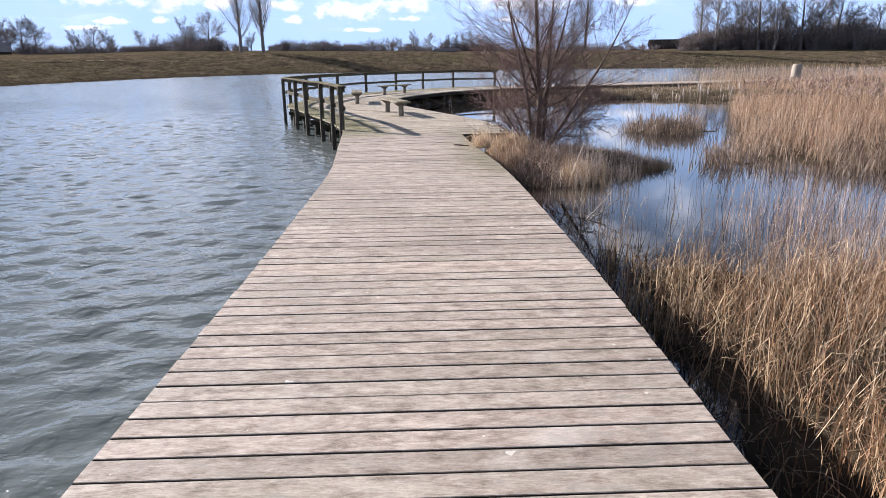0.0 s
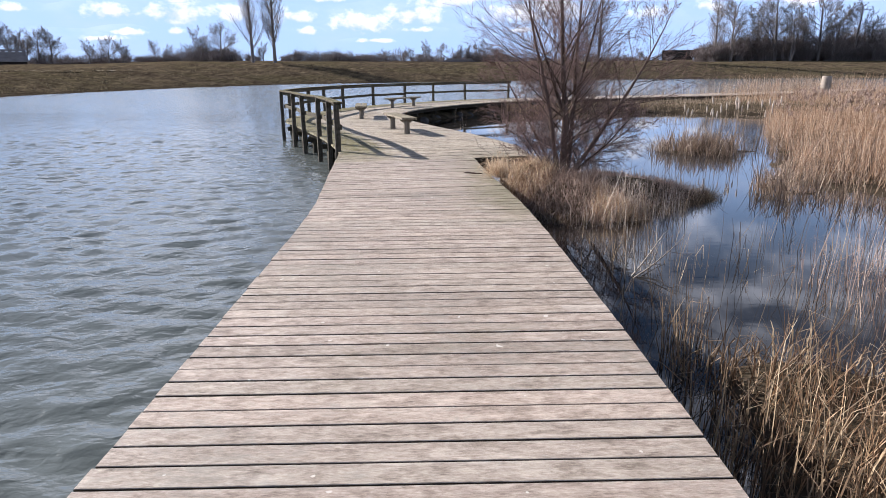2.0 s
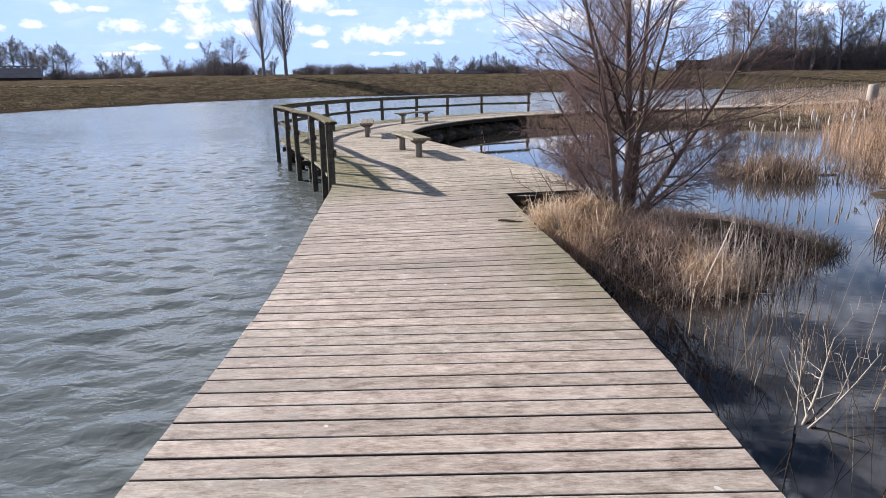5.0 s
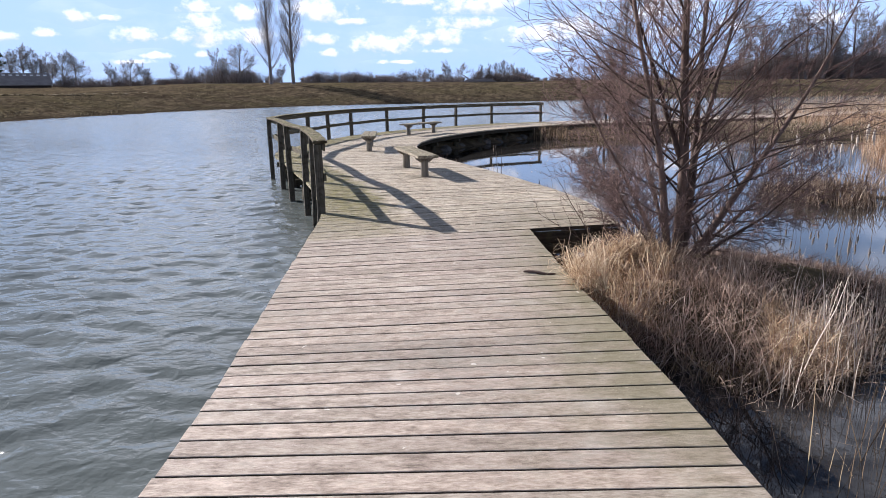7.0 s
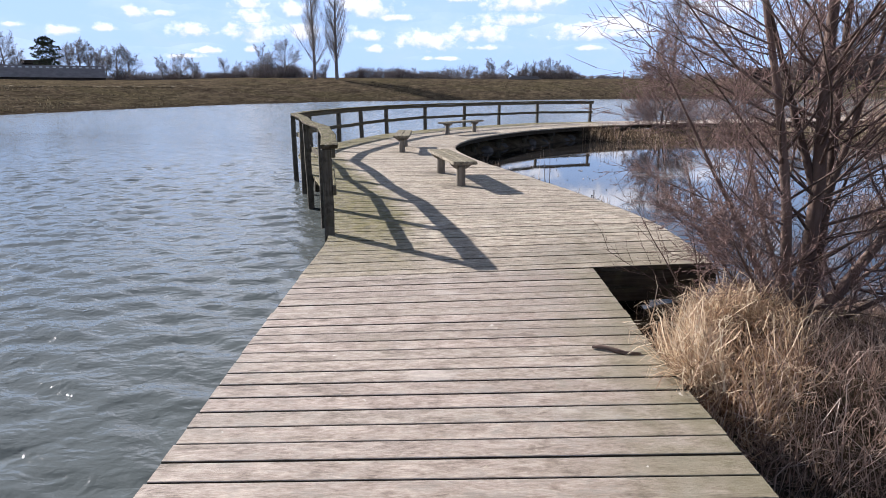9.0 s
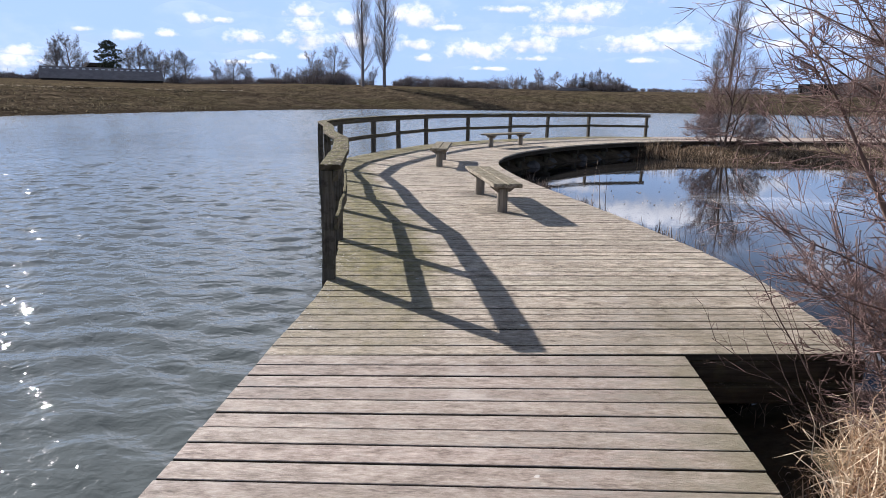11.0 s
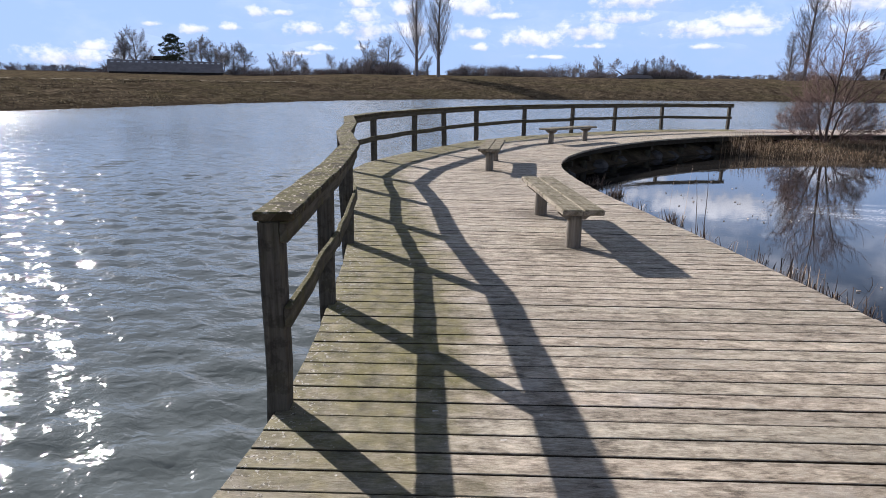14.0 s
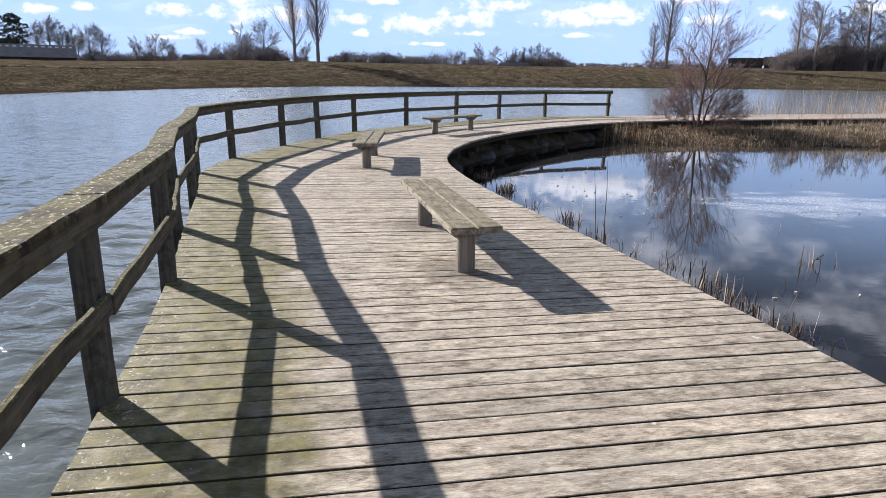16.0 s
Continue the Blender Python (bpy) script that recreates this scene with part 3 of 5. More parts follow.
def height(X, Y):
    d = -poly_distance(X, Y, LAKE_EDGE)
    at = [-6, 0, 1.2, 3, 14, 27, 40, 60, 200, 1000, 3000]
    front = np.interp(d, at, [-1.7, -.72, -.45, -.1, 1.75, 3.3, 4.0, 4.3, 7.0, 18, 40])
    side = np.interp(d, at, [-1.7, -.72, -.45, -.1, 1.75, 2.0, 2.15, 2.5, 5.4, 17, 40])
    turn = np.clip((np.degrees(np.arctan2(-X, np.maximum(Y, .1) + 4)) - 23) / 10, 0, 1)
    z = front * (1 - turn) + side * turn
    for poly, top, rise in ((SPIT, -.27, 1.3), (REEDS_NEAR, MARSH, .35), (REEDS_RIGHT, MARSH, 1.5), (CLUMP, MARSH, .7), (FAR_SHORE, -.25, 2.2)):
        e = poly_distance(X, Y, poly)
        z = np.maximum(z, np.interp(e, [-1.2, 0, rise], [-1.7, WATER - .02, top]))
    # a stony bank under the bend of the boardwalk
    lo, hi = deck_curve(WIDE[5:17])
    mid = lo * .25 + hi * .75
    e = -np.abs(poly_distance(X, Y, mid, False))
    z = np.maximum(z, np.interp(e, [-1.7, -.85, 0], [-1.7, -.6, -.2]))
    n = np.array([noise.noise((x * .9, y * .9, 1.7)) + .5 * noise.noise((x * 2.7, y * 2.7, 5.0)) for x, y in zip(X.ravel(), Y.ravel())]).reshape(X.shape)
    return z + n * np.where(d > 2, .12, .06)


def grow(lo, fine_lo, fine_hi, hi, step, rate=1.22):
    mid = list(np.arange(fine_lo, fine_hi, step))
    out, x, s = [], fine_hi, step
    while x < hi:
        out.append(x)
        s *= rate
        x += s
    left, x, s = [], fine_lo - step, step
    while x > lo:
        left.append(x)
        s *= rate
        x -= s
    return np.array(left[::-1] + mid + out + [hi])


def grid_object(name, xs, ys, zs, mat):
    nx, ny = len(xs), len(ys)
    X, Y = np.meshgrid(xs, ys)
    verts = np.stack([X, Y, zs], -1).reshape(-1, 3)
    i = np.arange(nx * ny).reshape(ny, nx)
    faces = np.stack([i[:-1, :-1], i[:-1, 1:], i[1:, 1:], i[1:, :-1]], -1).reshape(-1, 4)
    return new(name, mesh_of(name, verts.tolist(), faces.tolist(), mat, True))


# ground, one sheet to the horizon
gx = np.unique(np.concatenate([grow(-3000, -4, 17, 3000, .3, 1.13), np.arange(-70, -40, 2.0), np.arange(20, 60, 1.5)]))
gy = np.unique(np.concatenate([grow(-900, -14, 31, 3500, .3, 1.13), np.arange(80, 190, 3.0), np.arange(-30, 80, 4.0)]))
GX, GY = np.meshgrid(gx, gy)
ground = tagged(grid_object("ground", gx, gy, height(GX, GY), M_GROUND), "rough winter grass bank and muddy pond margins", "ground", kind="structure")

# lake with wind waves
def stretch(start, first, far, reach):
    """Steps that widen slowly up to reach and fast beyond it."""
    out, x, s = [], start, first
    while x < far:
        s = s * 1.012 if x - start < reach else (min(s * 1.08, 1.0) if x - start < 150 else s * 1.25)
        x += s
        out.append(x)
    return out


wx_ = np.array([-v for v in stretch(13, .075, 400, 26)][::-1] + list(np.arange(-13, 1.2, .075)) + [2, 4, 8, 20, 50, 120, 400])
wy_ = np.array([-300, -120, -60, -40, -30, -25] + list(np.arange(-22, -13.5, .15)) + list(np.arange(-13.5, 9, .075)) + stretch(9, .075, 400, 40))
WX, WY = np.meshgrid(wx_, wy_)
rng = np.random.default_rng(4)
Z = np.zeros_like(WX)
CELL = np.maximum(*np.meshgrid(np.gradient(wx_), np.gradient(wy_)))
for _ in range(56):
    lam = .22 * 3.2 ** rng.random()
    th = rng.normal(radians(-104), .62)
    amp = .0043 * lam * rng.uniform(.5, 1.2)
    ph = (WX * math.cos(th) + WY * math.sin(th)) * 2 * math.pi / lam + rng.uniform(0, 6.28) + .5 * np.sin(WX * .7 + WY * .45 + rng.uniform(0, 6))
    Z += amp * (np.sin(ph) + .35 * np.cos(2 * ph)) * np.clip(1.5 - 3.6 * CELL / lam, 0, 1)
Z += .026 * CELL * rng.standard_normal(WX.shape) * np.clip((CELL - .12) / .2, 0, 1) * (CELL < 1.3)
Z *= np.clip((-WX + 60) / 60, 0, 1)
lake = tagged(grid_object("lake_water", wx_, wy_, WATER - .03 + Z, M_LAKE), "choppy grey-green lake water glittering in the sun", "water", kind="structure")

# the calm pond inside the bend
l1, r1 = deck_curve(NARROW)
l2, r2 = deck_curve(WIDE)
edge = [tuple(p) for p in (l1 * .45 + r1 * .55)] + [tuple(p) for p in (l2 * .5 + r2 * .5)[3:]]
rim = edge + [(75, 45), (75, -20)]
pond = tagged(new("pond_water", mesh_of("pond_water", [(x, y, WATER + .035) for x, y in rim], [tuple(range(len(rim)))[::-1]], M_POND)),
              "calm dark pond water mirroring the sky", "water", kind="structure")

# ---- boardwalk ----
boardwalk = thing("boardwalk", "weathered grey plank boardwalk over water", "boardwalk", kind="structure")
PITCH, THICK = 0.152, 0.045
plank_rng = random.Random(11)


def plank_rows(pairs):
    """The edges of the planks along a run: left and right lines with their crossings."""
    fine_p = np.arange(0, len(pairs) - 1 + 1e-6, .02)
    L, R = catmull([p[0] for p in pairs], fine_p), catmull([p[1] for p in pairs], fine_p)
    C = L * .5 + R * .5
    s = np.concatenate([[0], np.cumsum(np.hypot(*np.diff(C, axis=0).T))])
    n = int(round(s[-1] / PITCH))
    at = np.linspace(0, s[-1], n + 1)
    pick = lambda V: np.stack([np.interp(at, s, V[:, 0]), np.interp(at, s, V[:, 1])], -1)
    return pick(L), pick(R)


def plank_shape(a0, a1, b0, b1):
    """Section corners of one plank; a at the lake side, b at the other; in its own space."""
    gap, c = .0054, .003
    o = (Vector((*a0, 0)) + Vector((*a1, 0))) / 2
    e = (Vector((*b0, 0)) + Vector((*b1, 0))) / 2
    m = along(o, e)
    back = m.inverted()
    A0, A1, B0, B1 = [back @ Vector((*q, 0)) for q in (a0, a1, b0, b1)]
    j0, j1 = plank_rng.uniform(-.006, .006), plank_rng.uniform(-.006, .006)
    dz, tilt = plank_rng.uniform(-.0025, .0025), plank_rng.uniform(-.0015, .0015)
    verts, faces = [], []
    for lo_, hi_, jit, sgn in ((A0, A1, j0, -1), (B0, B1, j1, 1)):
        if lo_.y > hi_.y:
            lo_, hi_ = hi_, lo_
        w = hi_ - lo_
        u = w.normalized()
        at_ = lambda d_: lo_ + u * d_
        p, q = at_(gap), at_(w.length - gap)
        for d_, z in ((p, -THICK), (q, -THICK), (q, -c), (q - u * c, 0), (p + u * c, 0), (p, -c)):
            verts.append((d_.x + jit, d_.y, z + dz + tilt * sgn))
    for k in range(6):
        k2 = (k + 1) % 6
        faces.append((k, k2, k2 + 6, k + 6))
    faces += [(5, 4, 3, 2, 1, 0), (6, 7, 8, 9, 10, 11)]
    return m, verts, faces


def lay(pairs, mat, wanted):
    """Planks of a run: those in the wanted stretch one by one, the rest joined."""
    L, R = plank_rows(pairs)
    jv, jf = [], []
    for i in range(len(L) - 1):
        m, v, f = plank_shape(L[i], L[i + 1], R[i], R[i + 1])
        if wanted(*L[i]):
            me = mesh_of("plank", v, f, mat)
            # sides and undersides in dark wet wood, which also paints shade into the gaps
            me.materials.append(M_BEAM_AND_GAP)
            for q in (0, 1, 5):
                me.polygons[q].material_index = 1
            put("plank", me, boardwalk, m)
        else:
            k = len(jv)
            jv += [m @ Vector(p) for p in v]
            jf += [tuple(k + q for q in face) for face in f]
    return jv, jf


def run_beam(line, z, wide, tall, name, mat):
    """A long timber under the planks along a line of the plan."""
    verts, faces = [], []
    for i, (x, y) in enumerate(line):
        a, b = line[max(i - 1, 0)], line[min(i + 1, len(line) - 1)]
        n = Vector((-(b[1] - a[1]), b[0] - a[0])).normalized() * wide / 2
        verts += [(x - n.x, y - n.y, z - tall), (x + n.x, y + n.y, z - tall), (x + n.x, y + n.y, z), (x - n.x, y - n.y, z)]
    for i in range(len(line) - 1):
        for k in range(4):
            faces.append((i * 4 + k, i * 4 + (k + 1) % 4, i * 4 + 4 + (k + 1) % 4, i * 4 + 4 + k))
    faces += [(3, 2, 1, 0), tuple(len(verts) - 4 + k for k in range(4))]
    return put(name, mesh_of(name, verts, faces, mat), boardwalk)


def pile_mesh(r, top, bottom, seed, sides=9):
    q = random.Random(seed)
    pts = [Vector((q.uniform(-.008, .008), q.uniform(-.008, .008), bottom + (top - bottom) * i / 5)) for i in range(6)]
    return tubes("pile", [(pts, [r * q.uniform(.92, 1.05) for _ in pts], sides)], M_PILE)


PILES = [pile_mesh(.10, -.20, -1.9, s) for s in range(3)]
for pairs, at in ((NARROW, (.05, .5, .95)), (WIDE, (.05, .35, .65, .95))):
    L, R = deck_curve(pairs, .25)
    for f in at:
        line = L * (1 - f) + R * f
        run_beam([tuple(p) for p in line], -THICK - .004, .06, .15, "stringer", M_BEAM_AND_GAP)
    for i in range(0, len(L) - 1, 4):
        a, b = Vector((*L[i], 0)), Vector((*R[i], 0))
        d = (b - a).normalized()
        bm_me = box_mesh("cross_beam", (b - a).length - .12, .12, .13, M_BEAM_AND_GAP, .01)
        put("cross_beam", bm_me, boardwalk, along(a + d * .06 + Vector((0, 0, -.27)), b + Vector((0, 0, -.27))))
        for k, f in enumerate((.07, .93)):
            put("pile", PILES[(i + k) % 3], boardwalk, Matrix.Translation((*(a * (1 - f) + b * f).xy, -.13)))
# board closing the front of the wide part beside the bush
put("fascia_board", box_mesh("fascia_board", 1.28, .035, .17, M_BEAM_AND_GAP, .006), boardwalk, along((2.86, -.93, -.14), (4.06, -.64, -.14)))

# ---- railing ----
POSTS = [(-.022, .10), (-.485, 1.60), (-1.10, 3.35), (-1.88, 4.97), (-2.6, 6.72), (-3.43, 8.5), (-3.6, 10.3), (-3.39, 12.52), (-3.08, 14.25), (-2.6, 16.22), (-1.48, 18.64),
         (-.02, 20.74), (1.48, 22.5), (3.33, 24.32), (6.05, 25.68)]
railing = thing("railing", "weathered timber railing with mossy cap board along the boardwalk", "railing")
prng = random.Random(5)
heads = []
for i, (x, y) in enumerate(POSTS):
    x2, y2 = POSTS[min(i + 1, len(POSTS) - 1)] if i < len(POSTS) - 1 else POSTS[i]
    x0, y0 = POSTS[max(i - 1, 0)]
    ang = math.atan2(y2 - y0, x2 - x0)
    lx, ly = prng.uniform(-.02, .02), prng.uniform(-.02, .02)
    if i == 0:
        lx, ly = -.006, .045
    top = Vector((x + lx, y + ly, .985))
    heads.append((top, ang))
    foot = Vector((x - lx * 1.2, y - ly * 1.2, -1.7))
    me = box_mesh("post", (top - foot).length, .115, .115, M_POST, .012, .018 if i == 0 else .006, i, 6)
    m = along(foot, top, Vector((-math.sin(ang), math.cos(ang), 0)))
    # grain runs along the beam: x of the beam is its length
    put("post", me, railing, m)
for i in range(len(POSTS) - 1):
    (a, aa), (b, ab) = heads[i], heads[i + 1]
    d = (b - a).normalized()
    inward = Vector((d.y, -d.x, 0))
    ext0 = .10 if i == 0 else .0
    ext1 = .12 if i == len(POSTS) - 2 else .0
    pa, pb = a - d * ext0, b + d * ext1
    ln = (pb - pa).length
    up = Vector((0, 0, .03))
    put("cap_rail", box_mesh("cap_rail", ln - .006, .195, .045, M_CAP, .008, .004, 20 + i, 5), railing, along(pa + up + inward * .035, pb + up + inward * .035))
    dn = Vector((0, 0, -.046))
    put("top_beam", box_mesh("top_beam", ln + .012, .04, .10, M_RAIL, .006, .004, 40 + i, 5), railing, along(pa + dn + inward * .08, pb + dn + inward * .08))
    za, zb = Vector((0, 0, -.49 + prng.uniform(-.02, .02))), Vector((0, 0, -.49 + prng.uniform(-.02, .02)))
    put("mid_rail", box_mesh("mid_rail", ln - .02, .035, .105, M_RAIL, .006, .008, 60 + i, 5), railing, along(pa + za + inward * .077, pb + zb + inward * .077))

# ---- benches ----


def bench():
    b = thing("bench", "backless weathered plank bench on two stout posts standing on the deck", "bench", "benches on the boardwalk")
    ln = 2.3
    for k, y in enumerate((-.108, .108)):
        put("seat_plank", box_mesh("seat_plank", ln + .02 * k, .205, .055, M_BENCH, .009, .003, 80 + k, 4), b, Matrix.Translation((-ln / 2, y, .425)))
    for s in (-1, 1):
        x = s * .83
        q = tubes("leg", [([Vector((x, 0, z)) for z in (-.03, .02, .15, .28, .345)], [.084, .082, .079, .078, .08], 12)], M_LEG)
        put("leg", q, b)
        # bracket: a tapered cross piece under the planks
        v = [(x + dx, y, z) for dx in (-.045, .045) for y, z in ((-.19, .397), (.19, .397), (.19, .37), (.10, .30), (-.10, .30), (-.19, .37))]
        f = [(0, 1, 2, 3, 4, 5), (11, 10, 9, 8, 7, 6)] + [(k, (k + 1) % 6 + 0, (k + 1) % 6 + 6, k + 6) for k in range(6)]
        me = mesh_of("bracket", v, f, M_LEG)
        bm2 = bmesh.new()
        bm2.from_mesh(me)
        bmesh.ops.recalc_face_normals(bm2, faces=bm2.faces)
        bmesh.ops.bevel(bm2, geom=list(bm2.edges), offset=.006, segments=1, affect="EDGES")
        bm2.to_mesh(me)
        bm2.free()
        put("bracket", me, b)
    return b


def at_legs(a, b):
    (ax, ay), (bx, by) = a, b
    return Matrix.Translation(((ax + bx) / 2, (ay + by) / 2, 0)) @ Matrix.Rotation(math.atan2(by - ay, bx - ax), 4, "Z")


first = bench()
first.matrix_world = at_legs((1.21, 3.9), (.68, 5.48))
copy_thing(first, at_legs((-.82, 9.5), (-1.03, 11.15)))
copy_thing(first, at_legs((-.28, 16.0), (.64, 17.4)))

# ---- plants ----


def branch(rng, paths, p, d, length, radius, level, spec, out_level=None):
    """One limb and all that grows from it."""
    bend, up, kids, spread, ratio = spec["bend"][level], spec["up"][level], spec["kids"][level], spec["spread"][level], spec["ratio"][level]
    n = spec["segs"][level]
    pts, radii = [p.copy()], [radius]
    d = d.normalized()
    for i in range(n):
        d = (d + Vector((rng.gauss(0, bend), rng.gauss(0, bend), rng.gauss(0, bend) + up))).normalized()
        pts.append(pts[-1] + d * length / n)
        radii.append(radius * (1 - (i + 1) / n * spec["taper"][level]))
    paths[min(level, len(paths) - 1)].append((pts, radii, spec["sides"][level]))
    if level + 1 >= len(spec["kids"]):
        return
    for k in range(kids):
        f = spec["from"][level] + (1 - spec["from"][level]) * (k + rng.random()) / kids
        f = min(f, .985)
        i = min(int(f * n), n - 1)
        q = pts[i].lerp(pts[i + 1], f * n - i)
        axis = (pts[i + 1] - pts[i]).normalized()
        side = axis.orthogonal().normalized()
        side.rotate(Matrix.Rotation(rng.uniform(0, 2 * math.pi), 3, axis))
        a = spread * rng.uniform(.7, 1.3)
        nd = axis * math.cos(a) + side * math.sin(a)
        # a swelling crown is widest above its middle
        reach = .1 + math.sin(math.pi * f ** .75) if level == 0 and "swell" in spec else 1.15 - .6 * f
        nl = length * ratio * rng.uniform(.6, 1.2) * reach
        nr = max(radii[i] * spec["thin"][level] * rng.uniform(.75, 1.1), spec["least"])
        branch(rng, paths, q, nd, nl, nr, level + 1, spec)


def tree(name, label, category, spec, stems, seed, mats, at, group=""):
    rng = random.Random(seed)
    paths = [[], [], [], [], []]
    for p, d, ln, r in stems:
        branch(rng, paths, Vector(p), Vector(d), ln, r, 0, spec)
    t = thing(name, label, category, group)
    put("trunk", tubes("trunk", paths[0] + paths[1], mats[0]), t)
    put("crown", tubes("crown", paths[2] + paths[3] + paths[4], mats[1]), t)
    t.matrix_world = at
    return t


BUSH = dict(bend=[.045, .065, .07, .07], up=[.03, .045, .03, .02], kids=[38, 9, 5, 0], swell=True, spread=[1.0, .62, .55, .4], ratio=[.38, .48, .55, .5],
            segs=[9, 7, 5, 3], taper=[.93, .82, .75, .6], sides=[8, 5, 3, 3], least=.0030, thin=[.3, .45, .55])
BUSH["from"] = [.05, .12, .15, .2]
tree("bush", "bare multi-stemmed bush with reddish brown twigs on a muddy spit", "bush", BUSH,
     [((0, 0, -.1), (-.01, .02, 1), 5.4, .066), ((.09, .05, -.1), (.10, .08, 1), 4.6, .052), ((-.09, -.05, -.1), (-.13, -.06, 1), 4.5, .048),
      ((.14, .06, -.1), (.78, .05, 1), 3.7, .052), ((-.12, 0, -.1), (-.5, .05, 1), 2.6, .034), ((.2, .12, -.1), (1.0, .5, .75), 2.0, .026),
      ((0, .16, -.1), (-.1, .65, .9), 2.4, .034), ((.12, -.14, -.1), (.55, -.6, .8), 1.9, .024), ((-.14, -.1, -.1), (-.7, -.45, .9), 1.5, .022),
      ((.02, 0, .7), (.36, .1, 1), 3.2, .036), ((0, 0, 1.0), (-.36, .1, 1), 3.0, .034), ((-.2, .1, -.1), (-.8, .4, .9), 1.4, .02)],
     46, (M_BUSH, M_TWIG), Matrix.Translation((4.52, -1.45, -.2)))
SMALL_BEND = dict(bend=[.05, .10, .09, .07], up=[.03, .015, .03, .04], taper=[.85, .8, .75, .7])
SMALL = dict({k: v for k, v in BUSH.items() if k != "swell"}, **SMALL_BEND, kids=[22, 11, 6, 0], spread=[.8, .55, .5, .4], ratio=[.55, .5, .6, .5], thin=[.5, .45, .5], least=.0045)
SMALL["from"] = [.22, .15, .2, .2]
tree("far_bush", "slender bare bush on the far pond shore", "bush", SMALL,
     [((0, 0, -.1), (.03, 0, 1), 4.6, .07), ((.1, 0, -.1), (.35, .1, 1), 3.6, .045), ((-.1, 0, -.1), (-.2, .1, 1), 3.4, .04), ((0, 0, -.1), (-.9, 0, .6), 1.9, .03),
      ((0, 0, -.1), (.9, -.1, .6), 2.0, .03), ((0, -.1, -.1), (-.5, -.4, .8), 2.0, .03), ((0, .1, -.1), (.6, .4, .8), 2.1, .03), ((-.3, 0, -.1), (-1, .3, .45), 1.8, .02), ((.3, 0, -.1), (1, .3, .4), 1.9, .02),
      ((-.2, .1, -.1), (-.7, .2, 1), 2.0, .02), ((.2, -.1, -.1), (.75, -.2, 1), 2.2, .02)],
     8, (M_BUSH, M_TWIG), Matrix.Translation((9.05, 23.3, -.35)) @ Matrix.Diagonal((.82, .9, 1.0, 1)))


def blades(name, pts, ground_z, hgt, width, lean, kink, mat, seed, label, category="reeds", droop=0.0, toward=None, mess=.06):
    """Stems as bent ribbons of three joints; kink is the share that is broken over."""
    q = np.random.default_rng(seed)
    n = len(pts)
    h = q.uniform(hgt[0], hgt[1], n) * q.uniform(.8, 1.1, n)
    th = q.uniform(0, 2 * np.pi, n) if toward is None else q.normal(toward, .8, n)
    ln = np.abs(q.normal(0, lean, n))
    w = q.uniform(width * .6, width * 1.3, n) / 2
    face = q.uniform(0, np.pi, n)
    z0 = np.broadcast_to(ground_z, (n,))
    P = np.zeros((n, 4, 3))
    P[:, 0] = np.stack([pts[:, 0], pts[:, 1], z0], -1)
    d = np.stack([np.cos(th) * np.sin(ln), np.sin(th) * np.sin(ln), np.cos(ln)], -1)
    P[:, 1] = P[:, 0] + d * (h * .4)[:, None]
    d2 = d + np.stack([np.cos(th), np.sin(th), -np.ones(n) * .3], -1) * (droop * q.uniform(.3, 1, n))[:, None] + q.normal(0, mess, (n, 3))
    d2 /= np.linalg.norm(d2, axis=1)[:, None]
    P[:, 2] = P[:, 1] + d2 * (h * .33)[:, None]
    d3 = d2 + np.stack([np.cos(th), np.sin(th), -np.ones(n) * .7], -1) * (droop * q.uniform(.5, 1.6, n))[:, None] + q.normal(0, mess * 1.4, (n, 3))
    br = q.random(n) < kink
    a2 = q.uniform(0, 2 * np.pi, n)
    d3[br] = np.stack([np.cos(a2), np.sin(a2), q.uniform(-1.0, .3, n)], -1)[br]
    d3 /= np.linalg.norm(d3, axis=1)[:, None]
    P[:, 3] = P[:, 2] + d3 * (h * .3)[:, None]
    side = np.stack([np.cos(face), np.sin(face), np.zeros(n)], -1)
    verts = np.zeros((n, 8, 3))
    for j, k in enumerate((1.0, .9, .7, .25)):
        verts[:, 2 * j] = P[:, j] - side * (w * k)[:, None]
        verts[:, 2 * j + 1] = P[:, j] + side * (w * k)[:, None]
    base = (np.arange(n) * 8)[:, None]
    faces = np.concatenate([base + np.array([[2 * j, 2 * j + 1, 2 * j + 3, 2 * j + 2]]) for j in range(3)], 0)
    me = mesh_of(name, verts.reshape(-1, 3).tolist(), faces.tolist(), mat)
    return tagged(new(name, me), label, category, kind="stuff")


def floor_z(p):
    return height(p[:, 0], p[:, 1])


def scatter(poly, n, seed, margin=0.0, clump=0.0):
    """Random places in a polygon, gathered in clumps."""
    r = np.random.default_rng(seed)
    if not clump:
        return inside_points(poly, n, r, margin)
    p = inside_points(poly, n * 3, r, margin)
    f = np.array([noise.noise((x * .55, y * .55, seed * 1.3)) + .6 * noise.noise((x * 1.7, y * 1.7, seed * .7)) for x, y in p])
    return p[np.argsort(-(f * clump + r.normal(0, .35, len(p))))[:n]]


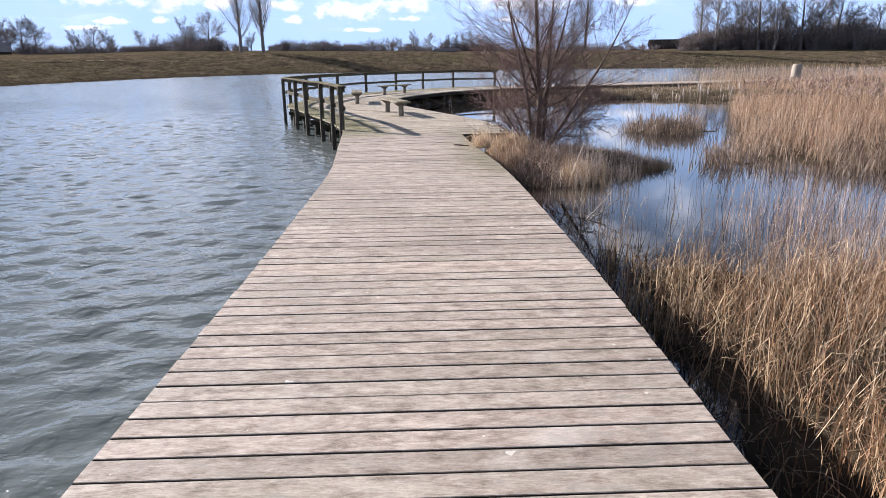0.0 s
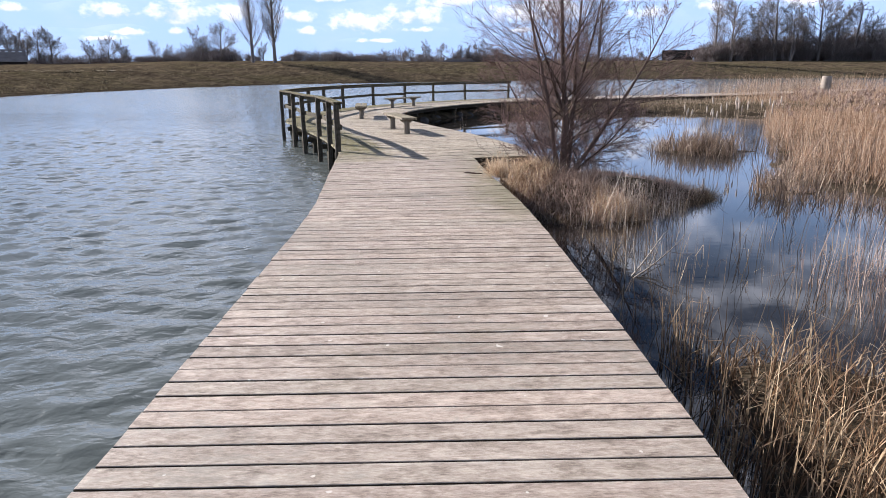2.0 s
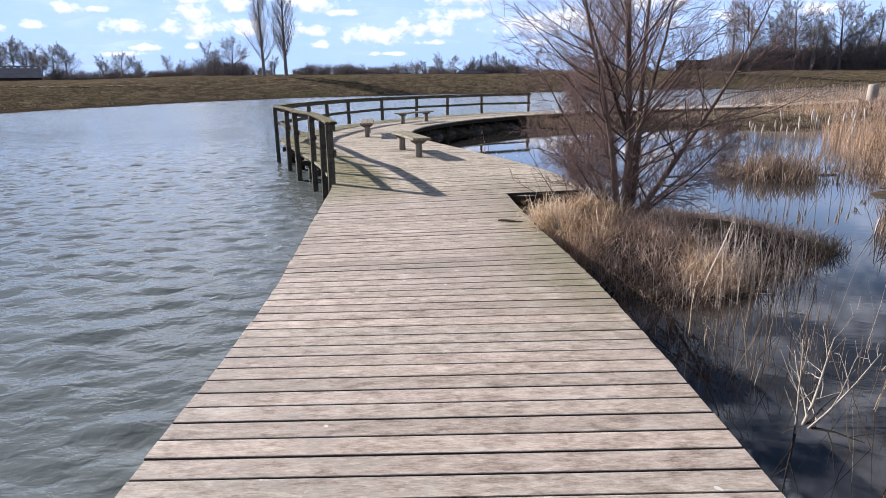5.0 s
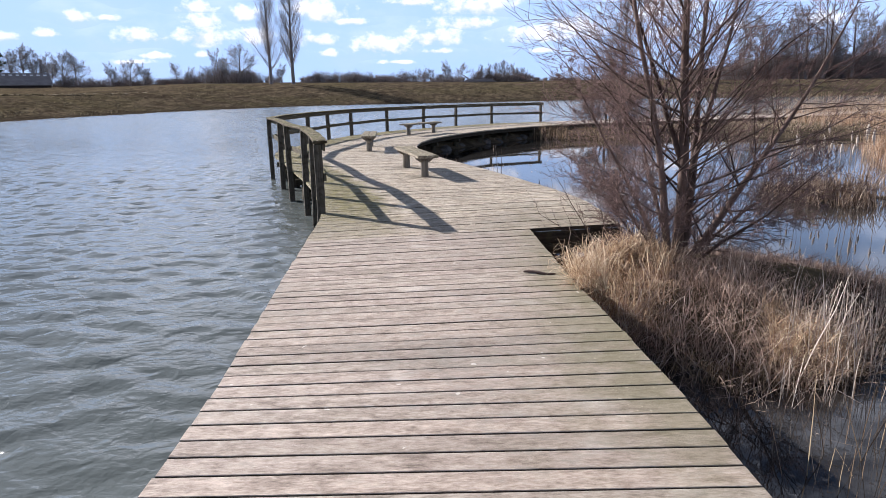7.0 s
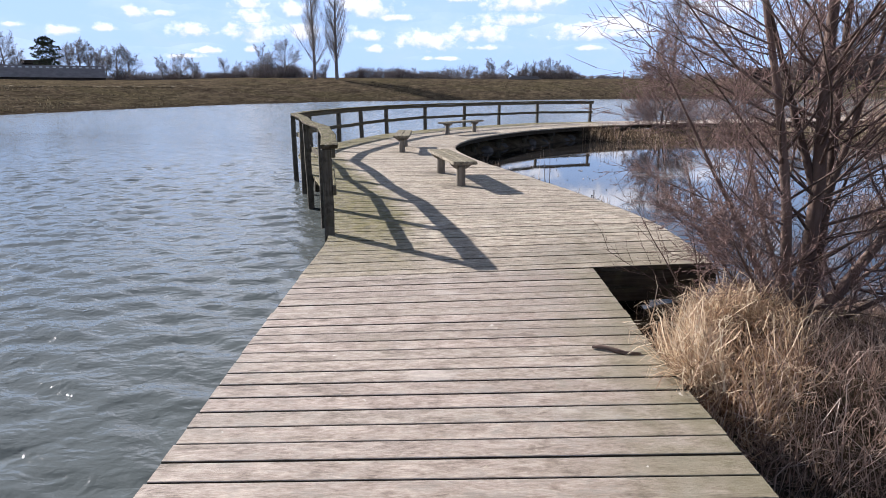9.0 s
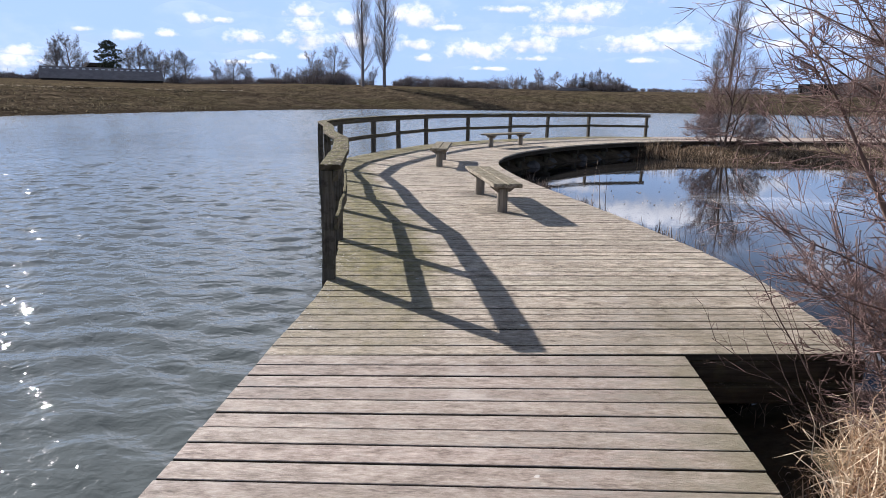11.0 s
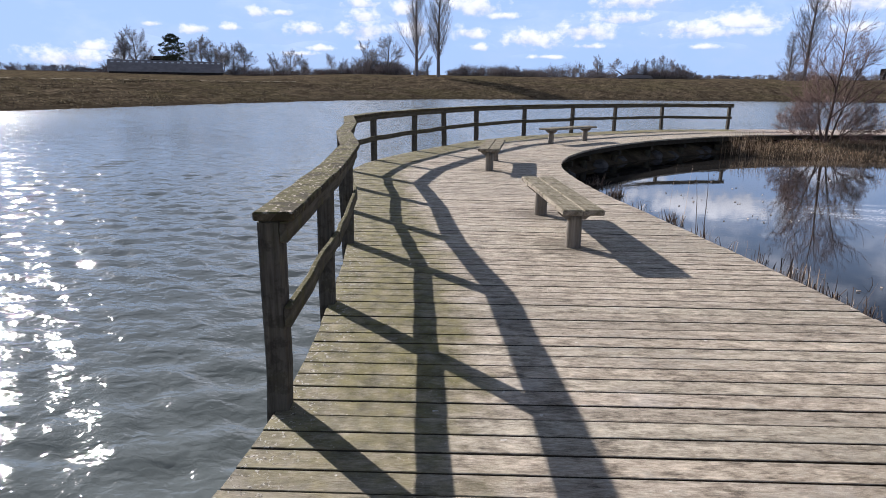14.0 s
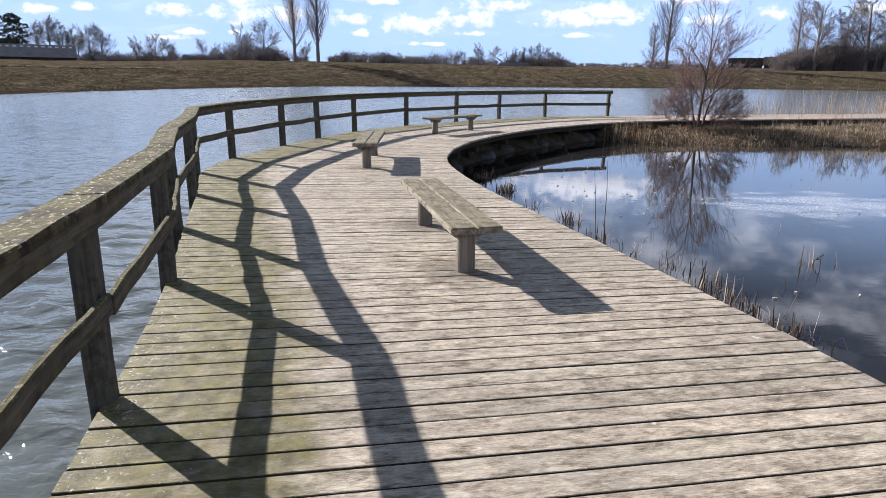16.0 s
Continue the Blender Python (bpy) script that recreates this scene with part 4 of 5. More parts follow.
# near reed bed beside the boardwalk
p = scatter([(4.3, -18.5), (4.42, -12), (4.5, -9.7), (4.55, -8.8), (5.1, -8.5), (6.6, -8.9), (8.5, -9.8), (10.6, -11.2), (10.6, -18.5)], 26000, 21, 0, .7)
blades("reed_bed", p, floor_z(p), (.2, .75), .0056, .24, .45, M_STRAW, 31, "dense golden broken reeds beside the boardwalk", droop=.2, mess=.22)
p = scatter([(3.9, -18.5), (4.0, -12), (4.1, -9.7), (4.2, -8.4), (5.4, -8.0), (7.6, -8.6), (10.5, -10.6), (10.5, -18.5)], 12000, 22)
blades("reed_litter", p, floor_z(p) - .02, (.2, .5), .011, .8, .5, M_BROWN, 32, "brown broken reed litter at the waterline", droop=.3, mess=.3)
p = scatter([(4.6, -12.5), (4.9, -9.4), (6.8, -9.0), (9, -9.6), (10, -13)], 520, 23)
blades("tall_reeds", p, floor_z(p), (.6, 1.15), .005, .12, .2, M_REED, 33, "tall thin pale reed stems")
# sparse stems standing in the pond
p = scatter([(4.2, -8.6), (4.0, -5.2), (5.0, -4.4), (7.0, -3.9), (9.5, -3.8), (11, -6), (9, -9), (6.5, -8.8)], 640, 24, 0, 1.4)
blades("pond_stems", p, WATER - .25, (.4, 1.15), .0065, .2, .45, M_BROWN, 34, "sparse dead stems standing in the pond")
p = scatter([(5.8, -8.9), (6.2, -6.6), (8.2, -5.5), (11, -6), (11, -11), (7.5, -10)], 1300, 25, 0, .8)
blades("pond_stems", p, WATER - .25, (.6, 1.25), .006, .2, .4, M_TANGLE, 35, "sparse pinkish grey stems standing in the pond")
p = scatter([(3.8, -11.5), (4.35, -11.5), (4.5, -9.4), (4.55, -8.0), (4.1, -7.6), (3.85, -9)], 420, 83, 0, 1.2)
blades("pond_stems", p, WATER - .15, (.3, .75), .010, .2, .4, M_BROWN, 84, "dark broken stubs standing along the deck edge")
# the right-hand reed bed
p = scatter([(9.2, -1.6), (10.6, -2.4), (13, -4), (24, -5), (30, 4), (30, 20), (20, 18), (16.5, 15), (13.8, 9), (12.2, 5.2), (11.0, 2.4), (9.9, .4), (9.2, -.6)], 20000, 26, 0, 1.0)
blades("reed_bed", p, floor_z(p), (.4, 1.15), .009, .18, .3, M_GOLDREED, 36, "wide bed of tall golden winter reeds", droop=.08)
p = scatter([(12.5, 6), (16, 4), (26, 4), (30, 12), (30, 20), (20, 18), (16.5, 15), (14, 9)], 420, 97, 0, 1.2)
z = floor_z(p)
plume_p = np.repeat(p, 14, 0) + np.random.default_rng(98).normal(0, .035, (len(p) * 14, 2))
plume_z = np.repeat(z + np.random.default_rng(99).uniform(.8, 1.3, len(p)), 14)
blades("reed_stems", p, z, (1.2, 1.7), .008, .08, .1, M_BROWN, 100, "tall reed stems carrying seed plumes")
blades("reed_plumes", plume_p, plume_z, (.16, .34), .022, .5, .3, M_TANGLE, 101, "drooping pinkish brown reed plumes", droop=.7, mess=.3)
p = scatter([(8.25, -2.3), (9.2, -2.7), (10.6, -3.4), (13, -5.2), (16, -4), (16, 4), (12.4, 5.2), (10.8, 2.2), (9.4, .2), (8.25, -1.2)], 7200, 27, 0, 1.4)
blades("cattail_stubble", p, floor_z(p), (.25, .7), .013, .4, .6, M_CATTAIL, 37, "broken brown cattail stalks along the water", droop=.2)
p = scatter([(7.7, 4.1), (8.4, 5.2), (10.8, 5.6), (12.6, 5.2), (12.4, 3.6), (10.4, 3.3), (9.0, 3.5)], 1700, 28, 0, 1.8)
blades("cattail_clump", p, floor_z(p), (.25, .8), .016, .4, .55, M_CATTAIL, 38, "clump of broken brown cattails in the pond", droop=.2)
# the far shore of the pond
p = scatter([(6.6, 20.4), (8.5, 20.5), (11.5, 20.9), (14.6, 21.1), (19, 19.4), (30, 20.4), (32, 34), (26, 33), (20, 29), (14, 26), (10.4, 24.0), (8.2, 22.6)], 13000, 29, 0, .6)
blades("shore_reeds", p, floor_z(p), (.07, .22), .012, .6, .4, M_REED, 39, "pale reeds along the far pond shore", droop=.2)
p = scatter([(9.5, 21), (14.6, 21.3), (19, 19.8), (30, 20.8), (32, 34), (26, 33), (20, 29), (14, 26)], 900, 56, 0, 1.0)
blades("tall_reeds", p, floor_z(p), (.5, 1.1), .009, .2, .3, M_REED, 57, "scattered taller reeds on the far shore")
p = scatter([(10, 28.2), (14, 30.2), (20, 33), (28, 37.5), (34, 41), (36, 38), (26, 32), (16, 28.6), (11, 26.6)], 2600, 30)
blades("tall_reeds", p, floor_z(p), (.8, 1.75), .009, .12, .15, M_REED, 40, "tall reeds behind the far boardwalk")
p = scatter([(19, 27.5), (25, 30), (33, 34.5), (42, 40), (46, 33), (34, 25), (24, 21), (20, 23)], 7000, 93, 0, .8)
blades("reed_bed", p, floor_z(p), (.3, .8), .014, .2, .2, M_GOLDREED, 94, "golden reeds on the shore beside the far boardwalk", droop=.1)
p = scatter([(22, 34.5), (30, 39), (40, 45), (46, 48), (48, 44), (38, 40.6), (29, 35.8), (23, 32.8)], 2500, 95)
blades("reed_bed", p, floor_z(p), (.9, 1.7), .014, .12, .15, M_GOLDREED, 96, "tall golden reeds behind the far boardwalk")
p = scatter([(6.4, 20.3), (8.5, 20.4), (12, 20.8), (14, 22), (10, 24), (7, 22.6)], 3500, 41)
blades("shore_grass", p, floor_z(p), (.06, .24), .014, .7, .5, M_BROWN, 42, "matted brown grass on the far shore", droop=.4)
p = scatter([(5.0, 21.4), (5.8, 20.8), (6.7, 20.6), (6.9, 21.4), (6.0, 22.0)], 260, 43)
blades("dead_stalks", p, floor_z(p), (.3, .9), .010, .25, .2, M_BROWN, 44, "bunch of dead stalks beside the boardwalk")
# the spit under the bush
p = scatter([(2.75, -3.3), (3.6, -3.5), (4.3, -3.9), (5.1, -3.6), (6.0, -3.0), (7.0, -2.2), (6.6, -1.2), (5.4, -.4), (4.4, 0), (3.6, -.9)], 7000, 45, 0, 1.3)
blades("matted_grass", p, floor_z(p), (.08, .2), .006, 1.15, .5, M_TANGLE, 46, "matted brown grass round the bush", droop=.4, mess=.4)
TUSSOCK = [(3.12, -3.35), (3.3, -3.45), (3.9, -3.0), (4.3, -2.0), (4.1, -1.4), (3.6, -1.6), (3.3, -2.2), (3.15, -2.75)]
p = scatter(TUSSOCK, 1500, 47, 0, 1.6)
lift = .05 + .22 * np.exp(-((p[:, 0] - 3.75) ** 2 + (p[:, 1] + 2.1) ** 2) / .25)
blades("golden_grass", p, floor_z(p) + lift, (.2, .5), .0085, .9, .8, M_HAY, 48, "tousled pale straw tussock beside the deck edge", "grass", droop=.6, mess=.85)
p = scatter(TUSSOCK, 1500, 81, 0, .5)
blades("golden_grass", p, floor_z(p) + .02, (.1, .3), .009, 1.1, .7, M_STRAW, 82, "collapsed golden straw inside the tussock", "grass", droop=.6, mess=.9)
p = scatter([(3.10, -3.35), (3.3, -3.4), (3.42, -2.5), (3.16, -2.35), (3.02, -2.9)], 620, 58, 0, 1.3)
blades("golden_grass", p, .01, (.2, .5), .0075, .9, .8, M_HAY, 59, "pale dry grass flopping over the deck edge", "grass", droop=.5, toward=math.pi, mess=.7)
p = scatter([(4.6, -3.85), (5.4, -3.75), (5.7, -3.1), (4.9, -2.8)], 1500, 49, 0, .8)
blades("golden_grass", p, floor_z(p), (.2, .45), .007, 1.1, .4, M_HAY, 50, "flattened golden dry grass on the spit", "grass", droop=.8, mess=.4)
p = scatter([(4.55, -3.75), (4.95, -3.95), (5.35, -3.7), (5.3, -3.3), (4.8, -3.2)], 700, 103, 0, 1.2)
lift = .04 + .16 * np.exp(-((p[:, 0] - 4.98) ** 2 + (p[:, 1] + 3.6) ** 2) / .06)
blades("golden_grass", p, floor_z(p) + lift, (.14, .34), .008, 1.0, .8, M_HAY, 104, "pale straw heap at the tip of the spit", "grass", droop=.6, mess=.8)
p = scatter([(2.9, -3.4), (4.3, -4.2), (6.3, -3.2), (6.6, -2.0), (5.2, -.3), (3.4, -.5)], 4200, 53, 0, 1.3)
blades("twig_tangle", p, floor_z(p), (.15, .42), .0048, 1.0, .5, M_TANGLE, 54, "tangle of thin dead twigs and weeds under the bush", "weeds", droop=.2, mess=.45)
p = scatter([(4.3, -4.4), (5.2, -4.2), (6.2, -3.5), (5.9, -2.9), (4.8, -3.4)], 260, 51, 0, 1.3)
blades("standing_reeds", p, floor_z(p), (.35, .95), .0065, .12, .2, M_PALEREED, 52, "thin upright pale reeds in front of the spit")
p = scatter([(3.45, -4.1), (4.6, -4.4), (5.6, -3.4), (5.0, -2.2), (4.2, -2.0), (3.5, -3.1)], 1300, 85, 0, .9)
blades("arching_canes", p, floor_z(p) - .02, (.3, .75), .0065, .7, .35, M_CANE, 86, "arching grey brown dead canes under the bush", "weeds", droop=.9, mess=.5)
# ragged fringe hanging over the rim of the spit
ring = SPIT[1:10]
fr = np.random.default_rng(87)
seg = fr.integers(0, len(ring) - 1, 2600)
ff = fr.random(2600)[:, None]
p = np.array(ring)[seg] * (1 - ff) + np.array(ring)[seg + 1] * ff
p = p + (np.array([4.9, -1.9]) - p) * fr.uniform(.0, .16, (2600, 1)) + fr.normal(0, .05, (2600, 2))
blades("fringe_grass", p, np.maximum(floor_z(p), WATER), (.1, .32), .007, .9, .5, M_BROWN, 88, "ragged brown grass fringe at the rim of the spit", "grass", droop=.6, mess=.4)
# stubs along the inner edge of the boardwalk
for k, (x, y, c) in enumerate([(4.22, 4.2, 8), (4.06, 4.4, 14), (3.94, 4.75, 18), (3.83, 5.05, 22), (3.76, 5.5, 18), (3.52, 6.1, 11), (3.2, 6.8, 5), (2.93, 7.4, 18), (2.6, 8.5, 28), (2.1, 9.4, 12), (1.62, 10.9, 60),
                               (1.2, 12.4, 60), (5.32, 6.54, 5), (5.62, 6.7, 2), (5.1, 6.3, 1), (5.7, 8.3, 1), (4.7, 5.4, 1)]):
    q = np.random.default_rng(60 + k).normal(0, .10, (c * 2, 2)) + (x, y)
    blades("cattail_stubs", q, WATER - .1, (.16, .42), .014, .2, .4, M_STUB, 70 + k, "broken cattail stubs in the pond beside the deck")
    blades("dead_leaves", q[::2] + .02, WATER - .05, (.12, .4), .010, .8, .7, M_STUB, 170 + k, "limp brown cattail leaves among the stubs", droop=.6, mess=.4)
q = np.array([(2.55, 8.6), (2.62, 8.45), (2.9, 7.55), (2.72, 8.2), (2.98, 7.4)])
blades("tall_reeds", q, WATER - .1, (.9, 1.25), .012, .10, .0, M_STUB, 190, "tall single stalks among the stubs")

# bleached scraps of reed afloat on the pond
p = scatter([(4.6, 3.0), (4.2, 6.5), (2.8, 10), (2.6, 14), (6, 19), (11, 18), (10, 9), (8, 5)], 130, 91, 0, .8)
scrap_v, scrap_f = [], []
for x, y in p:
    a, ln, w = plank_rng.uniform(0, 6.28), plank_rng.uniform(.008, .022), plank_rng.uniform(.004, .009)
    c, d = math.cos(a), math.sin(a)
    k = len(scrap_v)
    for sx, sy, h in ((-1, -1, .04), (1, -1, .042), (1, 1, .045), (-1, 1, .042), (-1, -1, .050), (1, -1, .052), (1, 1, .055), (-1, 1, .052)):
        scrap_v.append((x + sx * ln * c - sy * w * d, y + sx * ln * d + sy * w * c, WATER + h))
    scrap_f += [(k, k + 3, k + 2, k + 1), (k + 4, k + 5, k + 6, k + 7)] + [(k + j, k + (j + 1) % 4, k + (j + 1) % 4 + 4, k + j + 4) for j in range(4)]
tagged(new("floating_scraps", mesh_of("floating_scraps", scrap_v, scrap_f, M_PALEREED)), "bleached scraps of reed floating on the pond", "debris", kind="stuff")

# dead branch fallen into the pond, and a stick on the deck
srng = random.Random(9)
TWIGGY = dict(bend=[.05, .08, .1], up=[.0, .02, .02], kids=[6, 3, 0], spread=[.6, .6, .5], ratio=[.5, .5, .4], segs=[6, 4, 3], taper=[.7, .7, .7], sides=[5, 4, 3], least=.002, thin=[.6, .6, .6])
TWIGGY["from"] = [.2, .2, .2]
tree("dead_branch", "bare dead branch lying in the pond", "branch", TWIGGY, [((0, 0, 0), (.85, .75, .4), 1.15, .014), ((0, 0, 0), (.9, .45, .32), 1.0, .012), ((0, 0, 0), (0, .1, 1), .7, .01)],
     12, (M_PALE, M_PALE), Matrix.Translation((4.35, -6.5, WATER - .02)))
tree("sapling", "thin bare shoots leaning over the notch of the deck", "shrub", dict(TWIGGY, kids=[7, 3, 0]),
     [((0, 0, 0), (-.55, .1, 1), 1.25, .008), ((.1, .05, 0), (-.35, -.2, 1), 1.4, .008), ((.25, 0, 0), (-.2, .1, 1), 1.5, .009), ((.05, -.1, 0), (-.8, -.1, .8), 1.1, .007), ((.3, .1, 0), (.1, .2, 1), 1.2, .008)],
     27, (M_BUSH, M_TWIG), Matrix.Translation((3.75, -1.3, -.35)))
stick_pts = [Vector((2.62 + .05 * i, -2.86 + .012 * math.sin(i * 1.3) - .012 * i, .012 + .006 * math.sin(i))) for i in range(7)]
tagged(new("stick", tubes("stick", [(stick_pts, [.008, .016, .013, .018, .014, .012, .006], 6)], M_BUSH)), "short dark stick lying on the deck planks", "stick")

# crumpled paper caught in the reeds at the edge of the deck
bm = bmesh.new()
bmesh.ops.create_icosphere(bm, subdivisions=3, radius=.045)
for v in bm.verts:
    v.co *= 1 + 1.1 * noise.noise(v.co * 30) + .5 * noise.noise(v.co * 70)
    v.co.z *= .55
paper = bpy.data.meshes.new("crumpled_paper")
bm.to_mesh(paper)
bm.free()
paper.materials.append(plain("white_paper", (0.6, 0.6, 0.58), (0.8, 0.8, 0.78), 0.8, 8.0))
litter = tagged(new("crumpled_paper", paper), "crumpled white paper caught in the reeds beside the deck", "litter")
litter.matrix_world = Matrix.Translation((4.05, -10.84, WATER + .05))

# boulders under the bend
rrng = random.Random(14)
lo, hi = deck_curve(WIDE[8:16], .25)
for i in range(len(hi) - 2):
    for k in range(rrng.choice((1, 1, 2))):
        f = rrng.uniform(.74, .95)
        c = lo[i] * (1 - f) + hi[i] * f
        bm = bmesh.new()
        bmesh.ops.create_icosphere(bm, subdivisions=2, radius=1.0)
        sd = Vector((rrng.uniform(0, 50), rrng.uniform(0, 50), rrng.uniform(0, 50)))
        for v in bm.verts:
            v.co *= 1 + .5 * noise.noise(v.co * .8 + sd) + .18 * noise.noise(v.co * 2.4 + sd)
        me = bpy.data.meshes.new("boulder")
        s = rrng.uniform(.12, .36)
        bmesh.ops.transform(bm, matrix=Matrix.Diagonal((s * 1.25, s, s * .8, 1)), verts=bm.verts)
        bm.to_mesh(me)
        bm.free()
        me.materials.append(M_ROCK)
        me.polygons.foreach_set("use_smooth", [True] * len(me.polygons))
        ob = new("boulder", me)
        ob.matrix_world = Matrix.Translation((c[0], c[1], -.70 + rrng.uniform(0, .12))) @ Matrix.Rotation(rrng.uniform(0, 6), 4, "Z")
        tagged(ob, "grey boulder on the bank under the boardwalk", "boulder", "boulders under the boardwalk")

# thick pale trunk post in the reeds
pz = float(height(np.array([27.9]), np.array([29.7]))[0])
tagged(new("stump_post", tubes("stump_post", [([Vector((27.9, 29.7, z)) for z in (pz - .2, .2, .8, 1.12, 1.2)], [.33, .32, .31, .30, .27], 14)], M_PALE)),
       "thick pale debarked trunk standing in the reeds", "post")

# ---- the far shore ----


def ground_at(x, y):
    return float(height(np.array([float(x)]), np.array([float(y)]))[0])


def far_place(az_deg, dist, eye=(1.8, -4.0)):
    a = radians(az_deg)
    x, y = eye[0] + dist * math.sin(a), eye[1] + dist * math.cos(a)
    return Vector((x, y, ground_at(x, y) - .15))


def bank_point(az_deg, off):
    """The place on a bearing that lies so far up the bank from the lake."""
    a = radians(az_deg)
    r = np.arange(35.0, 260.0, .5)
    X, Y = 1.8 + r * math.sin(a), -4.0 + r * math.cos(a)
    d = -poly_distance(X, Y, LAKE_EDGE)
    i = int(np.argmax(d > off))
    return Vector((X[i], Y[i], 0))


strip = [(bank_point(a, 14.6 + .5 * math.sin(a * .8)), bank_point(a, 15.6 + .5 * math.sin(a * .8))) for a in np.arange(-62, -28.5, .15)]
strip_v = [Vector((v.x, v.y, ground_at(v.x, v.y) + .16)) for pair in strip for v in pair]
tagged(new("footpath", mesh_of("footpath", strip_v, [(2 * i, 2 * i + 1, 2 * i + 3, 2 * i + 2) for i in range(len(strip) - 1)], M_PATH)),
       "narrow pale trodden footpath along the top of the bank", "path", kind="structure")
trs = np.random.default_rng(77)
clumps = []
for _ in range(2800):
    v = bank_point(trs.uniform(-58, 36), 1.0 + 26 * trs.random() ** 1.3)
    clumps.append(np.column_stack([trs.normal(v.x, .45, 12), trs.normal(v.y, .45, 12)]))
p = np.concatenate(clumps)
blades("bank_grass", p, floor_z(p) - .05, (.10, .32), .13, .95, .3, M_BANK, 78, "tussocky olive-brown winter grass on the far bank", "grass", droop=.4)

POPLAR = dict(bend=[.012, .05, .06, .08], up=[.0, .2, .15, .1], kids=[70, 10, 6, 0], spread=[.72, .5, .5, .4], ratio=[.27, .5, .5, .5],
              segs=[10, 6, 4, 3], taper=[.9, .8, .75, .6], sides=[7, 4, 3, 3], least=.016, thin=[.3, .3, .3])
POPLAR["from"] = [.12, .1, .2, .2]
ROUND = dict(bend=[.05, .1, .12, .13], up=[.02, .05, .05, .05], kids=[18, 13, 9, 0], spread=[.85, .7, .65, .5], ratio=[.6, .5, .48, .5],
             segs=[6, 5, 4, 2], taper=[.85, .85, .75, .6], sides=[7, 4, 3, 3], least=.023, thin=[.36, .42, .5])
ROUND["from"] = [.22, .15, .2, .2]
poplar = tree("poplar", "tall slim bare poplar on the far bank", "tree", POPLAR, [((0, 0, 0), (0, 0, 1), 24, .42)], 41, (M_FARTREE, M_FARTREE), Matrix.Translation(far_place(-18.0, 150)), "far trees")
copy_thing(poplar, Matrix.Translation(far_place(-16.05, 150)) @ Matrix.Rotation(2.0, 4, "Z") @ Matrix.Scale(1.08, 4))
copy_thing(poplar, Matrix.Translation(far_place(14.0, 205)) @ Matrix.Rotation(1.1, 4, "Z") @ Matrix.Diagonal((1.35, 1.35, 1.25, 1)))
copy_thing(poplar, Matrix.Translation(far_place(12.9, 207)) @ Matrix.Rotation(3.1, 4, "Z") @ Matrix.Diagonal((.9, .9, .5, 1)))
copy_thing(poplar, Matrix.Translation(far_place(23.6, 235)) @ Matrix.Rotation(4.1, 4, "Z") @ Matrix.Diagonal((1.2, 1.2, .9, 1)))
round_tree = tree("broad_tree", "bare broad-crowned tree on the horizon", "tree", ROUND, [((0, 0, 0), (.03, 0, 1), 8.5, .3)], 42, (M_FARTREE, M_FARTREE), Matrix.Translation(far_place(-20.6, 170)), "far trees")
round_two = tree("broad_tree", "bare spreading tree on the horizon", "tree", dict(ROUND, kids=[14, 11, 9, 0]), [((0, 0, 0), (-.04, 0, 1), 7.5, .26), ((.3, 0, 0), (.25, .1, 1), 6, .2)], 43,
                 (M_FARTREE, M_FARTREE), Matrix.Translation(far_place(-22.4, 180)), "far trees")
TREES = [(0, -37.2, 278, 1.35), (1, -42.3, 280, 1.7), (0, -41.3, 282, 1.75), (1, -40.5, 280, 1.2), (0, -36.4, 280, 1.55), (1, -35.8, 276, 1.5), (1, -34.9, 285, 1.4), (0, -33.9, 285, 1.35), (0, -33.0, 280, 1.3), (1, -30.6, 240, .9), (0, -29.2, 240, .9), (1, -28.2, 240, .85),
         (0, -25.6, 260, .8), (1, -24.5, 260, .7), (1, -17.0, 160, .55), (1, -2.0, 230, .85), (0, -3.4, 236, .5), (0, -.5, 235, .7), (1, 1.2, 235, .7), (1, 2.0, 236, .75), (0, 2.7, 237, .7), (0, 3.4, 235, .8), (1, 4.2, 240, .75), (0, 5.0, 240, .55),
         (0, 24.9, 230, 2.1), (1, 26.6, 235, 2.0), (0, 28.2, 230, 2.3), (1, 29.4, 228, 1.9), (0, 31.3, 232, 2.2), (1, 32.4, 230, 1.8), (0, 33.6, 235, 1.8), (1, 34.6, 235, 1.4),
         (0, 36.2, 235, 1.4), (1, 17.4, 240, .55), (0, 38, 230, 1.5), (1, 41, 230, 1.5), (1, -52, 250, 1.0), (1, -12, 260, .5), (0, -9, 265, .45)]
trng = random.Random(17)
for which, a, dist, s in TREES:
    copy_thing((round_tree, round_two)[which], Matrix.Translation(far_place(a, dist)) @ Matrix.Rotation(trng.uniform(0, 6), 4, "Z") @ Matrix.Diagonal((s * trng.uniform(.85, 1.1), s * trng.uniform(.85, 1.1), s, 1)))


